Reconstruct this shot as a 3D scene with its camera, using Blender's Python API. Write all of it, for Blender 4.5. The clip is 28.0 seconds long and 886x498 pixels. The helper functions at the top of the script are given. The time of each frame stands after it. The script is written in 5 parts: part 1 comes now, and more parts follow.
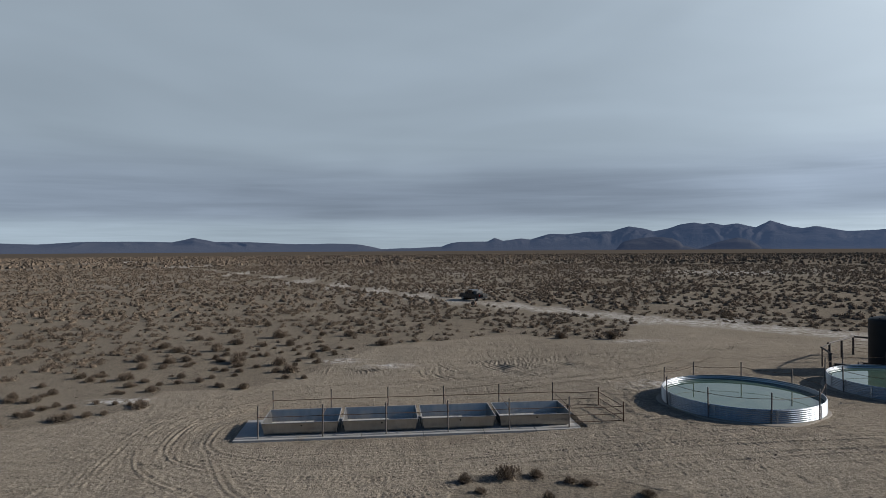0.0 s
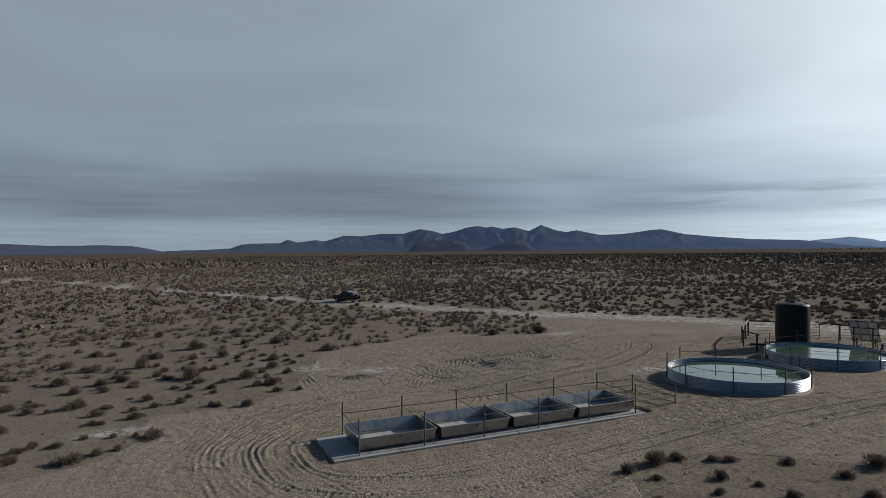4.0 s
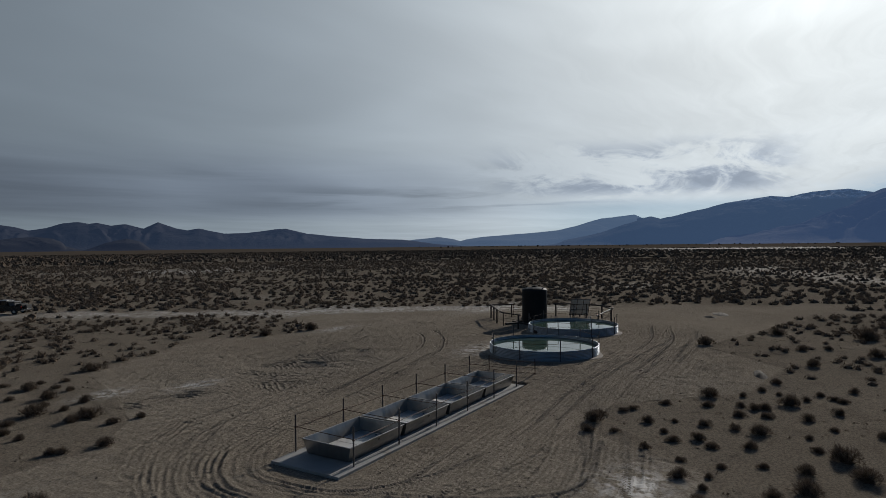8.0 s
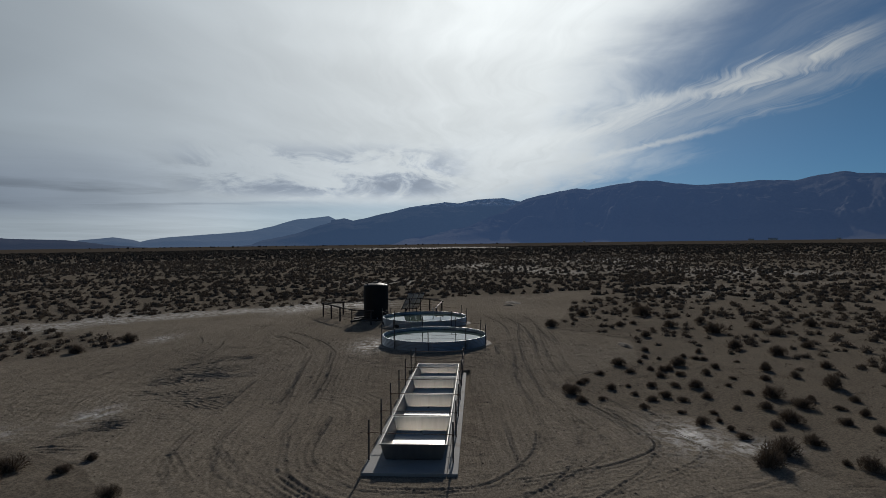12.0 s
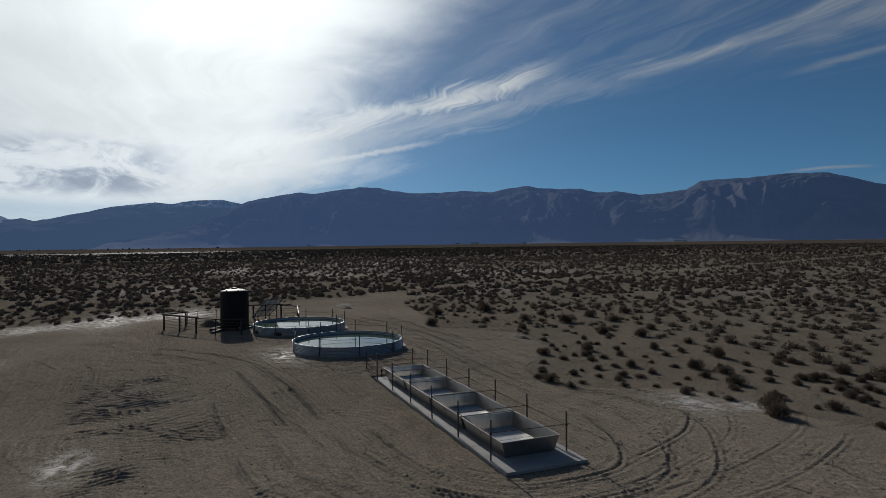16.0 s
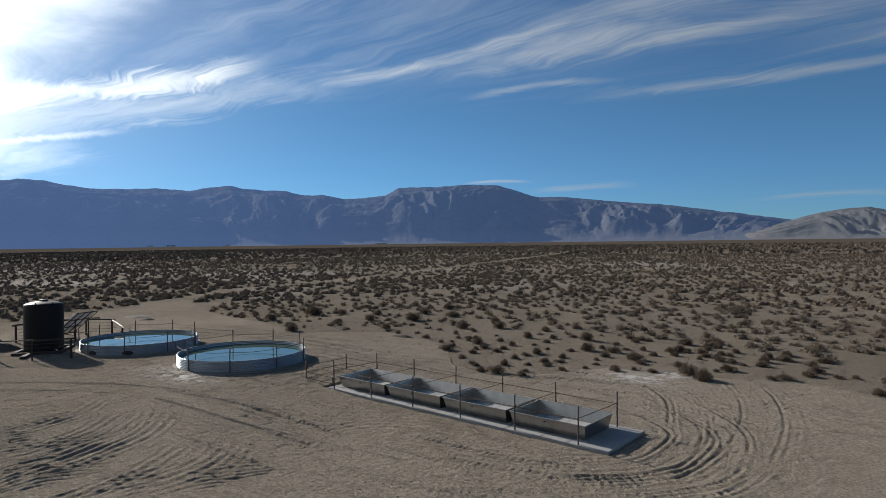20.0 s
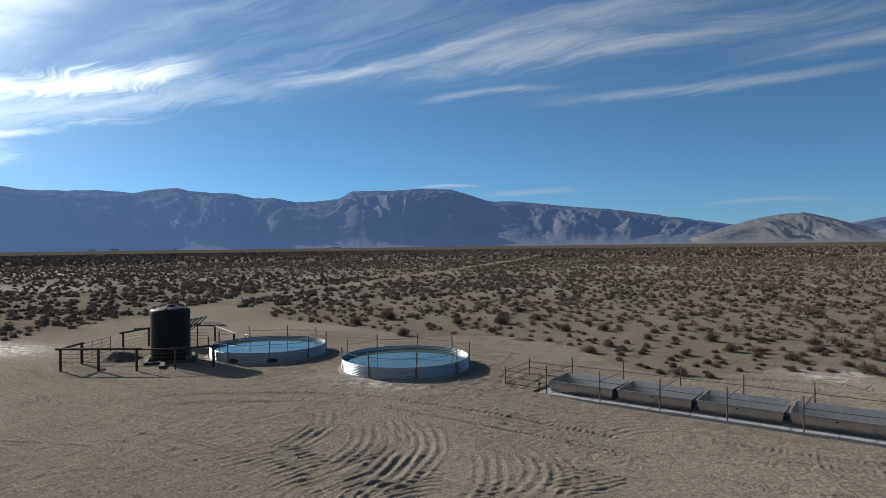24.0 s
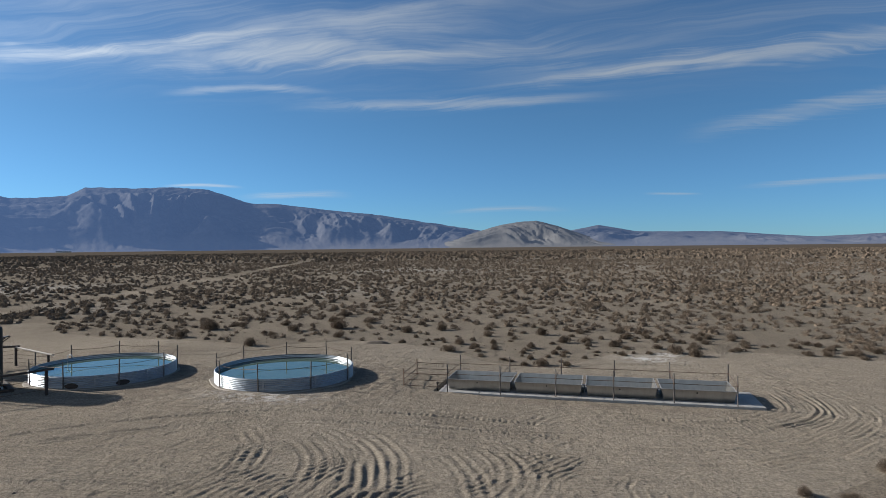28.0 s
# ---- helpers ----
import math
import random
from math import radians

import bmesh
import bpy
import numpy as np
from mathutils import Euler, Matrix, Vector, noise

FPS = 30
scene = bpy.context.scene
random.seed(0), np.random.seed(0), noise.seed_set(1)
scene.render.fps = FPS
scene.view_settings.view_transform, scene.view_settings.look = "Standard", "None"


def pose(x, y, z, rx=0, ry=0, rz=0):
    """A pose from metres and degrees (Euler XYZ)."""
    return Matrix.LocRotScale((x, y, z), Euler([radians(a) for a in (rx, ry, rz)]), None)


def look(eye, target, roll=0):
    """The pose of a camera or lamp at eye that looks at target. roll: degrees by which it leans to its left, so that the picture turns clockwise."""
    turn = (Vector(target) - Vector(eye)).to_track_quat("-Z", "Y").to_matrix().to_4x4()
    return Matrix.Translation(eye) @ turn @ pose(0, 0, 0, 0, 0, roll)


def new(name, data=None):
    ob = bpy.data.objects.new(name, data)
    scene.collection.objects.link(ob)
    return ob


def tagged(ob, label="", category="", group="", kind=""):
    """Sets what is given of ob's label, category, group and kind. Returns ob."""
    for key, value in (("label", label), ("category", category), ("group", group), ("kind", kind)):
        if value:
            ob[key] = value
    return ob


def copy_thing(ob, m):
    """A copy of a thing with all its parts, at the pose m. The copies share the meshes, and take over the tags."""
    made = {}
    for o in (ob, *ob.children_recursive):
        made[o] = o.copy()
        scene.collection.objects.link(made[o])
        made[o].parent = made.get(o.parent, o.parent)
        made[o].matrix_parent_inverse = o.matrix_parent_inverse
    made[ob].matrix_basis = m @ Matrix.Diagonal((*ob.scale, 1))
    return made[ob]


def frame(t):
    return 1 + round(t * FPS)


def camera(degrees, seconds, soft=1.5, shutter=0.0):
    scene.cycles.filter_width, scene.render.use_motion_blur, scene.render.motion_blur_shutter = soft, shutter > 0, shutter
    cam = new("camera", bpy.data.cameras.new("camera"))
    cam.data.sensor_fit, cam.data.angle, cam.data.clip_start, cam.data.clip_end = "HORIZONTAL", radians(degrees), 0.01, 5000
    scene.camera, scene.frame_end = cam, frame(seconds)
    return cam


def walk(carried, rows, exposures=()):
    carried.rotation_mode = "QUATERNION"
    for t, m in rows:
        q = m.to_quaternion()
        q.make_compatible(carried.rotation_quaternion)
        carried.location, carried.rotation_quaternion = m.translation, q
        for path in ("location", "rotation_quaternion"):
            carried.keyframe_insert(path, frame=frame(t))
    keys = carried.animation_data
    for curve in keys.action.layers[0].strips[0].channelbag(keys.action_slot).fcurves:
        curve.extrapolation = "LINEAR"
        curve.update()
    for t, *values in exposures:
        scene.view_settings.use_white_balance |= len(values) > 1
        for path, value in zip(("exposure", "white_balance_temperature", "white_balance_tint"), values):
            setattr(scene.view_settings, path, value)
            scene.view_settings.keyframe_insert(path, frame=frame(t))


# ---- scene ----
cam = camera(71.6, 28.0, soft=0.45)

# seconds, place in metres, yaw, pitch in degrees
ROUTE = [
    (0.0, 6.064, -30.035, 9.242, -5.49, -0.25),
    (0.5, 4.336, -29.758, 9.223, -9.76, -0.25),
    (1.0, 2.613, -29.394, 9.204, -14.74, -0.35),
    (1.5, 0.892, -28.945, 9.184, -17.14, -0.25),
    (2.0, -0.831, -28.414, 9.162, -18.29, -0.26),
    (2.5, -2.559, -27.804, 9.140, -18.98, -0.26),
    (3.0, -4.283, -27.113, 9.117, -20.87, -0.25),
    (3.5, -5.989, -26.340, 9.092, -22.76, -0.23),
    (4.0, -7.655, -25.479, 9.066, -24.64, -0.22),
    (4.5, -9.266, -24.529, 9.038, -26.53, -0.21),
    (5.0, -10.813, -23.488, 9.009, -31.15, -0.22),
    (5.5, -12.289, -22.355, 8.978, -37.46, -0.34),
    (6.0, -13.693, -21.132, 8.944, -42.86, -0.37),
    (6.5, -15.022, -19.820, 8.909, -46.86, -0.39),
    (7.0, -16.273, -18.419, 8.870, -50.64, -0.42),
    (7.5, -17.440, -16.930, 8.830, -54.62, -0.55),
    (8.0, -18.511, -15.356, 8.787, -58.78, -0.58),
    (8.5, -19.474, -13.705, 8.742, -62.94, -0.61),
    (9.0, -20.321, -11.989, 8.696, -66.87, -0.64),
    (9.5, -21.050, -10.219, 8.650, -70.58, -0.68),
    (10.0, -21.664, -8.408, 8.604, -74.26, -0.72),
    (10.5, -22.166, -6.567, 8.559, -77.36, -0.76),
    (11.0, -22.557, -4.708, 8.518, -80.15, -0.69),
    (11.5, -22.837, -2.839, 8.479, -82.07, -0.71),
    (12.0, -23.005, -0.969, 8.444, -86.79, -0.72),
    (12.5, -23.060, 0.898, 8.413, -94.44, -0.83),
    (13.0, -23.002, 2.756, 8.385, -96.88, -0.78),
    (13.5, -22.831, 4.601, 8.360, -99.30, -0.72),
    (14.0, -22.549, 6.430, 8.339, -101.73, -0.66),
    (14.5, -22.162, 8.240, 8.320, -104.16, -0.61),
    (15.0, -21.672, 10.028, 8.304, -107.89, -0.61),
    (15.5, -21.082, 11.790, 8.289, -110.94, -0.62),
    (16.0, -20.394, 13.518, 8.276, -112.28, -0.53),
    (16.5, -19.608, 15.203, 8.264, -113.56, -0.54),
    (17.0, -18.725, 16.832, 8.254, -118.34, -0.54),
    (17.5, -17.749, 18.396, 8.243, -123.86, -0.65),
    (18.0, -16.691, 19.894, 8.233, -127.99, -0.65),
    (18.5, -15.559, 21.327, 8.222, -130.32, -0.64),
    (19.0, -14.357, 22.700, 8.212, -132.13, -0.53),
    (19.5, -13.080, 24.016, 8.201, -135.62, -0.51),
    (20.0, -11.717, 25.280, 8.190, -139.38, -0.50),
    (20.5, -10.255, 26.496, 8.180, -141.44, -0.58),
    (21.0, -8.684, 27.670, 8.170, -142.42, -0.47),
    (21.5, -7.033, 28.802, 8.160, -142.90, -0.47),
    (22.0, -5.378, 29.881, 8.151, -143.11, -0.43),
    (22.5, -3.809, 30.893, 8.142, -143.32, -0.38),
    (23.0, -2.371, 31.827, 8.135, -143.53, -0.34),
    (23.5, -1.065, 32.682, 8.129, -143.75, -0.29),
    (24.0, 0.129, 33.459, 8.125, -143.87, -0.17),
    (24.5, 1.226, 34.161, 8.123, -143.94, -0.15),
    (25.0, 2.237, 34.790, 8.123, -144.05, -0.02),
    (25.5, 3.168, 35.346, 8.125, -145.55, 0.01),
    (26.0, 4.022, 35.829, 8.131, -150.46, 0.05),
    (26.5, 4.808, 36.240, 8.140, -157.43, -0.01),
    (27.0, 5.541, 36.577, 8.152, -163.30, -0.06),
    (27.5, 6.237, 36.842, 8.168, -165.01, -0.02),
    (28.0, 6.909, 37.034, 8.187, -165.75, 0.03),
]
EXPOSURES = [(0, 0.32), (2.5, 0.18), (5, -0.1), (6.5, -0.44), (8, -0.72), (11, -0.88), (12.5, -0.86), (15, -0.66), (17, -0.50), (18.5, -0.05), (20, 0.40), (21.5, 0.55), (24, 0.57), (28, 0.74)]
walk(cam, [(t, pose(x, y, z, 90 + pitch, 0.45, yaw)) for t, x, y, z, yaw, pitch in ROUTE], EXPOSURES)

# ---------------------------------------------------------------- light
SUN_AZ, SUN_EL = radians(92.0), radians(22.5)   # azimuth clockwise from +y
SUN_DIR = Vector((math.sin(SUN_AZ) * math.cos(SUN_EL), math.cos(SUN_AZ) * math.cos(SUN_EL), math.sin(SUN_EL)))
sun_data = bpy.data.lights.new("sun", "SUN")
sun_data.energy, sun_data.angle, sun_data.color = 5.0, radians(0.8), (1.0, 0.95, 0.88)
sun = new("sun", sun_data)
sun.matrix_world = look(SUN_DIR * 100, (0, 0, 0))


class Tree:
    """Short-hand for node trees."""

    def __init__(self, tree):
        self.tree, self.nodes, self.links = tree, tree.nodes, tree.links

    def put(self, kind):
        return self.nodes.new(kind)

    def wire(self, socket, value):
        if isinstance(value, bpy.types.NodeSocket):
            self.links.new(value, socket)
        elif value is not None:
            socket.default_value = value

    def math(self, op, a, b=None, c=None, clamp=False):
        node = self.put("ShaderNodeMath")
        node.operation, node.use_clamp = op, clamp
        for socket, value in zip(node.inputs, (a, b, c)):
            self.wire(socket, value)
        return node.outputs[0]

    def step(self, value, a, b, lo=0.0, hi=1.0):
        node = self.put("ShaderNodeMapRange")
        node.interpolation_type = "SMOOTHSTEP"
        for socket, v in zip(node.inputs, (value, a, b, lo, hi)):
            self.wire(socket, v)
        return node.outputs[0]

    def mix(self, fac, a, b, blend="MIX"):
        node = self.put("ShaderNodeMix")
        node.data_type, node.blend_type = "RGBA", blend
        self.wire(node.inputs[0], fac)
        for socket, v in ((node.inputs[6], a), (node.inputs[7], b)):
            self.wire(socket, (*v, 1) if isinstance(v, tuple) and len(v) == 3 else v)
        return node.outputs[2]

    def noise(self, vector, scale, detail=4.0, rough=0.55, distort=0.0):
        node = self.put("ShaderNodeTexNoise")
        self.wire(node.inputs["Vector"], vector)
        node.inputs["Scale"].default_value, node.inputs["Detail"].default_value = scale, detail
        node.inputs["Roughness"].default_value, node.inputs["Distortion"].default_value = rough, distort
        return node.outputs[0]

    def attribute(self, name):
        node = self.put("ShaderNodeAttribute")
        node.attribute_name = name
        return node.outputs["Fac"]

    def scaled(self, vector, s):
        node = self.put("ShaderNodeVectorMath")
        node.operation = "MULTIPLY"
        self.wire(node.inputs[0], vector)
        node.inputs[1].default_value = s
        return node.outputs[0]


# ---------------------------------------------------------------- sky: blue, a sheet of thin cloud on one side, cirrus streaks beyond
world = bpy.data.worlds.new("sky")
scene.world = world
world.use_nodes = True
w = Tree(world.node_tree)
w.nodes.clear()
air = w.put("ShaderNodeTexSky")
air.sky_type, air.sun_disc, air.sun_elevation, air.sun_rotation = "NISHITA", False, SUN_EL, SUN_AZ
air.altitude, air.air_density, air.dust_density, air.ozone_density = 1200.0, 1.0, 0.15, 3.0
SKY_GAIN = 0.083
here = w.put("ShaderNodeTexCoord").outputs["Generated"]
split = w.put("ShaderNodeSeparateXYZ")
w.wire(split.inputs[0], here)
up = w.math("ADD", w.math("MAXIMUM", split.outputs[2], 0.0), 0.03)
px = w.math("DIVIDE", split.outputs[0], up)        # place on the cloud layer
py = w.math("DIVIDE", split.outputs[1], up)
layer = w.put("ShaderNodeCombineXYZ")
w.wire(layer.inputs[0], px)
w.wire(layer.inputs[1], py)
plane = layer.outputs[0]
azimuth = w.math("MULTIPLY", w.math("ARCTAN2", split.outputs[0], split.outputs[1]), 180 / math.pi)
azimuth = w.math("ADD", azimuth, w.math("MULTIPLY", w.math("LESS_THAN", azimuth, -110.0), 360.0))   # from -110 to 250
height = w.math("MULTIPLY", w.math("ARCSINE", split.outputs[2]), 180 / math.pi)
dome_place = w.put("ShaderNodeCombineXYZ")          # degrees round and degrees up
w.wire(dome_place.inputs[0], azimuth)
w.wire(dome_place.inputs[1], height)
bearing = dome_place.outputs[0]
dot = w.put("ShaderNodeVectorMath")
dot.operation = "DOT_PRODUCT"
w.wire(dot.inputs[0], here)
dot.inputs[1].default_value = SUN_DIR
toward = w.math("MAXIMUM", dot.outputs["Value"], 0.0)


def centred(value, gain):
    return w.math("MULTIPLY", w.math("SUBTRACT", value, 0.5), gain)


def product(*values):
    total = values[0]
    for v in values[1:]:
        total = w.math("MULTIPLY", total, v)
    return total


# fibres drawn out by the wind, in slow waves
drift = w.put("ShaderNodeCombineXYZ")
w.wire(drift.inputs[0], w.math("MULTIPLY", w.noise(plane, 0.5, 2.0), 0.8))
w.wire(drift.inputs[1], w.math("MULTIPLY", w.noise(plane, 0.7, 3.0), 0.9))
blown = w.put("ShaderNodeVectorMath")
blown.operation = "ADD"
w.wire(blown.inputs[0], plane)
w.wire(blown.inputs[1], drift.outputs[0])
bend = w.put("ShaderNodeMapping")
w.wire(bend.inputs[0], blown.outputs[0])
bend.inputs["Rotation"].default_value = (0, 0, radians(-14))
bend.inputs["Scale"].default_value = (0.42, 3.4, 1)
fibre = w.noise(bend.outputs[0], 1.3, 8.0, 0.62, 0.5)
veins = w.noise(w.scaled(bend.outputs[0], (1.3, 3.2, 1)), 1.7, 6.0, 0.62, 0.6)
ripple = w.noise(w.scaled(bearing, (0.10, 0.34, 1)), 1.0, 4.0, 0.6, 0.3)


def streak(spots, half, gain, soft=0.3, torn=0.5):
    """A streak of cirrus through a few places (degrees round, degrees up), half its width in degrees."""
    mid = sum(p[0] for p in spots) / len(spots)
    c2, c1, c0 = np.polyfit([p[0] - mid for p in spots], [p[1] for p in spots], 2) if len(spots) > 2 else (0.0, (spots[1][1] - spots[0][1]) / (spots[1][0] - spots[0][0]), (spots[0][1] + spots[1][1]) / 2)
    u = w.math("SUBTRACT", azimuth, mid)
    spine = w.math("ADD", w.math("MULTIPLY", w.math("ADD", w.math("MULTIPLY", u, float(c2)), float(c1)), u), float(c0))
    aside = w.math("SUBTRACT", w.math("ADD", w.math("SUBTRACT", height, spine), centred(ripple, 2.2 * half)), centred(veins, 1.6 * half))
    a, b = spots[0][0], spots[-1][0]
    ends = (b - a) * soft
    body = product(w.step(w.math("ABSOLUTE", aside), half * 1.25, 0.0), w.step(azimuth, a - 0.3 * ends, a + ends), w.step(azimuth, b + 0.3 * ends, b - ends))
    return product(body, w.math("ADD", w.math("MULTIPLY", w.step(fibre, 0.36, 0.66), torn), 1 - torn), gain)


STREAKS = [
    ([(90, 6.6), (104, 10.8), (112.5, 13.2), (123, 15.4)], 1.15, 1.0, 0.16, 0.35),
    ([(98, 6.6), (104, 8.0), (112, 9.5)], 0.38, 0.75, 0.3, 0.25),
    ([(96, 7.4), (107, 10.2), (118, 12.4), (131, 14.6)], 1.5, 0.42, 0.25, 0.4),
    ([(125, 14.2), (134, 15.4), (140, 16.6), (148.5, 18.5), (155, 20.8)], 0.75, 0.50, 0.25, 0.6),
    ([(134, 15.3), (151, 17.3), (165, 17.8), (182, 17.6)], 1.5, 0.46, 0.3, 0.62),
    ([(142, 18.5), (156, 20.0), (172, 20.6)], 1.8, 0.28, 0.3, 0.75),
    ([(141.5, 13.3), (149, 14.3), (155, 14.3)], 0.36, 0.42, 0.35, 0.4),
    ([(151.5, 13.1), (162, 13.5), (170, 13.3), (181, 13.5)], 0.55, 0.42, 0.3, 0.5),
    ([(168, 15.2), (180, 15.7), (191, 15.7), (204, 15.1), (216, 14.2)], 0.9, 0.55, 0.3, 0.55),
    ([(188, 9.8), (196.5, 10.9), (203, 11.3), (214, 11.6)], 0.9, 0.45, 0.3, 0.55),
    ([(192, 5.05), (198, 5.25), (206, 5.3)], 0.30, 0.40, 0.3, 0.4),
    ([(141.5, 5.55), (144, 5.75), (147.5, 5.65)], 0.16, 0.60, 0.35, 0.3),
    ([(147.5, 4.7), (151, 5.0), (157, 5.0)], 0.34, 0.40, 0.35, 0.5),
    ([(166, 3.4), (171, 3.7), (177, 3.6)], 0.30, 0.35, 0.35, 0.5),
    ([(184, 4.75), (188.5, 4.6)], 0.12, 0.45, 0.35, 0.3),
    ([(99.8, 15.9), (102.2, 15.9), (105, 15.2)], 0.40, 0.40, 0.35, 0.5),
]
cirrus = None
for spots, half, gain, soft, torn in STREAKS:
    one = streak(spots, half, gain, soft, torn)
    cirrus = one if cirrus is None else w.math("MAXIMUM", cirrus, one)
radius = w.math("POWER", w.math("ADD", w.math("MULTIPLY", px, px), w.math("MULTIPLY", py, py)), 0.5)
haze_veil = product(w.step(fibre, 0.35, 0.75, 0.03, 0.22), w.step(height, 11.0, 19.0), w.step(radius, 0.9, 2.0))
cirrus = w.math("ADD", cirrus, haze_veil, clamp=True)
# the sheet: its edge stands a little past the sun and leans away higher up
edge = w.math("ADD", w.step(height, 3.2, 7.0, 91.0, 98.5), w.step(height, 13.0, 27.0, 0.0, 13.0))
past = w.math("ADD", w.math("SUBTRACT", azimuth, edge), w.math("ADD", centred(ripple, 8.0), centred(fibre, 9.0)))
sheet = product(w.step(past, 12.0, -3.0), w.step(azimuth, -100.0, -60.0), w.step(radius, 1.1, 2.1, 0.03, 1.0))   # thin and broken overhead
# its own lights and darks: long soft rolls, a dull belt far off, torn puffs below the sun
rolls = w.noise(w.scaled(bearing, (0.022, 0.075, 1)), 1.0, 3.0, 0.5, 0.8)
lumps = w.noise(w.scaled(plane, (0.30, 0.5, 1)), 0.9, 4.0, 0.55, 0.6)
strips = w.noise(w.scaled(bearing, (0.035, 0.62, 1)), 1.0, 5.0, 0.6, 0.5)
belt = product(w.step(w.math("ADD", height, centred(rolls, 5.0)), 9.5, 4.2), w.step(height, 1.6, 3.2), w.step(azimuth, 76.0, 40.0))
shade = w.math("ADD", w.step(rolls, 0.25, 0.75, 0.90, 1.12), centred(lumps, 0.30))
shade = w.math("SUBTRACT", shade, w.math("MULTIPLY", belt, w.step(strips, 0.30, 0.75, 0.32, 0.16)))
shade = w.math("ADD", shade, product(w.step(height, 3.4, 1.5), w.step(strips, 0.3, 0.7, 0.0, 0.22)))
puffs = w.noise(w.scaled(bearing, (0.15, 0.36, 1)), 1.0, 7.0, 0.64, 0.9)
low = product(w.step(puffs, 0.42, 0.62), w.step(azimuth, 58.0, 72.0), w.step(azimuth, 91.0, 84.0), w.step(height, 3.6, 5.0), w.step(height, 9.5, 6.8))
low = w.math("MAXIMUM", low, product(w.step(strips, 0.48, 0.64), w.step(azimuth, 36.0, 50.0), w.step(azimuth, 80.0, 66.0), w.step(height, 2.4, 3.4), w.step(height, 6.0, 4.4), 0.6))
shade = w.math("SUBTRACT", shade, w.math("MULTIPLY", low, 0.46))
shade = w.math("ADD", shade, product(centred(fibre, 0.34), w.step(azimuth, 50.0, 95.0)))
glow = w.math("ADD", w.math("MULTIPLY", w.math("POWER", toward, 7.0), 1.0), w.math("MULTIPLY", w.math("POWER", toward, 60.0), 0.45))
glow = w.math("ADD", glow, w.math("MULTIPLY", w.math("POWER", toward, 2.5), 1.0))
bright = w.math("MULTIPLY", shade, w.math("ADD", glow, 0.58))
veil = w.mix(w.math("POWER", toward, 4.0), (0.76, 0.92, 1.08), (0.95, 1.0, 1.01))
veil = w.mix(w.math("MULTIPLY", w.math("MAXIMUM", belt, low), 0.7), veil, (0.74, 0.89, 1.14))
sheet_col = w.mix(1.0, veil, bright, "MULTIPLY")
streak_col = w.mix(1.0, (0.90, 0.97, 1.02), w.math("ADD", w.math("MULTIPLY", glow, 0.8), 0.52), "MULTIPLY")
blue = w.mix(1.0, air.outputs[0], (SKY_GAIN * 0.64, SKY_GAIN * 1.0, SKY_GAIN * 1.22), "MULTIPLY")
halo = w.mix(1.0, (1.0, 0.97, 0.92), w.math("MULTIPLY", w.math("POWER", toward, 16.0), 0.42), "MULTIPLY")
blue = w.mix(w.step(split.outputs[2], 0.22, 0.0), blue, w.mix(1.0, blue, (0.80, 0.93, 1.18), "MULTIPLY"))   # the dry air stays blue down to the hills
clear = w.mix(1.0, blue, halo, "ADD")
sky_col = w.mix(cirrus, clear, streak_col)
gap = product(w.step(height, 4.2, 2.9), w.step(azimuth, 62.0, 76.0), 0.45)          # blue shows again below the sheet
sky_col = w.mix(product(sheet, 0.95, w.math("SUBTRACT", 1.0, gap)), sky_col, sheet_col)
back = w.put("ShaderNodeBackground")
w.wire(back.inputs[0], sky_col)
back.inputs[1].default_value = 0.57
w.links.new(back.outputs[0], w.put("ShaderNodeOutputWorld").inputs[0])


# ---------------------------------------------------------------- materials
def material(name, color, rough=0.8, metal=0.0, var=0.15, scale=3.0, bump=0.0, bump_scale=30.0, dirt=None, dirt_amount=0.4, spec=0.4, coords="Object", random_amount=0.0):
    """A surface with grain and stains at two scales, and fine relief."""
    m = bpy.data.materials.new(name)
    m.use_nodes = True
    k = Tree(m.node_tree)
    shader = k.nodes["Principled BSDF"]
    where = k.put("ShaderNodeTexCoord").outputs[coords]
    big, fine = k.noise(where, scale, 4.0), k.noise(where, scale * 9, 3.0)
    value = k.math("ADD", k.math("MULTIPLY", k.math("SUBTRACT", big, 0.5), var * 2.2), k.math("MULTIPLY", k.math("SUBTRACT", fine, 0.5), var * 1.2))
    if random_amount:
        info = k.put("ShaderNodeObjectInfo").outputs["Random"]
        value = k.math("ADD", value, k.math("MULTIPLY", k.math("SUBTRACT", info, 0.5), random_amount))
    value = k.math("ADD", value, 1.0)
    col = k.mix(1.0, color, value, "MULTIPLY")
    if dirt:
        stain = k.step(k.noise(where, scale * 0.6, 6.0, 0.65, 0.4), 0.48, 0.72)
        col = k.mix(k.math("MULTIPLY", stain, dirt_amount), col, dirt)
    k.wire(shader.inputs["Base Color"], col)
    k.wire(shader.inputs["Roughness"], k.math("ADD", k.math("MULTIPLY", k.math("SUBTRACT", fine, 0.5), 0.25), rough, clamp=True))
    shader.inputs["Metallic"].default_value = metal
    shader.inputs["Specular IOR Level"].default_value = spec
    if bump:
        relief = k.put("ShaderNodeBump")
        relief.inputs["Strength"].default_value, relief.inputs["Distance"].default_value = 1.0, bump
        k.wire(relief.inputs["Height"], k.noise(where, bump_scale, 5.0, 0.6))
        k.wire(shader.inputs["Normal"], relief.outputs[0])
    return m


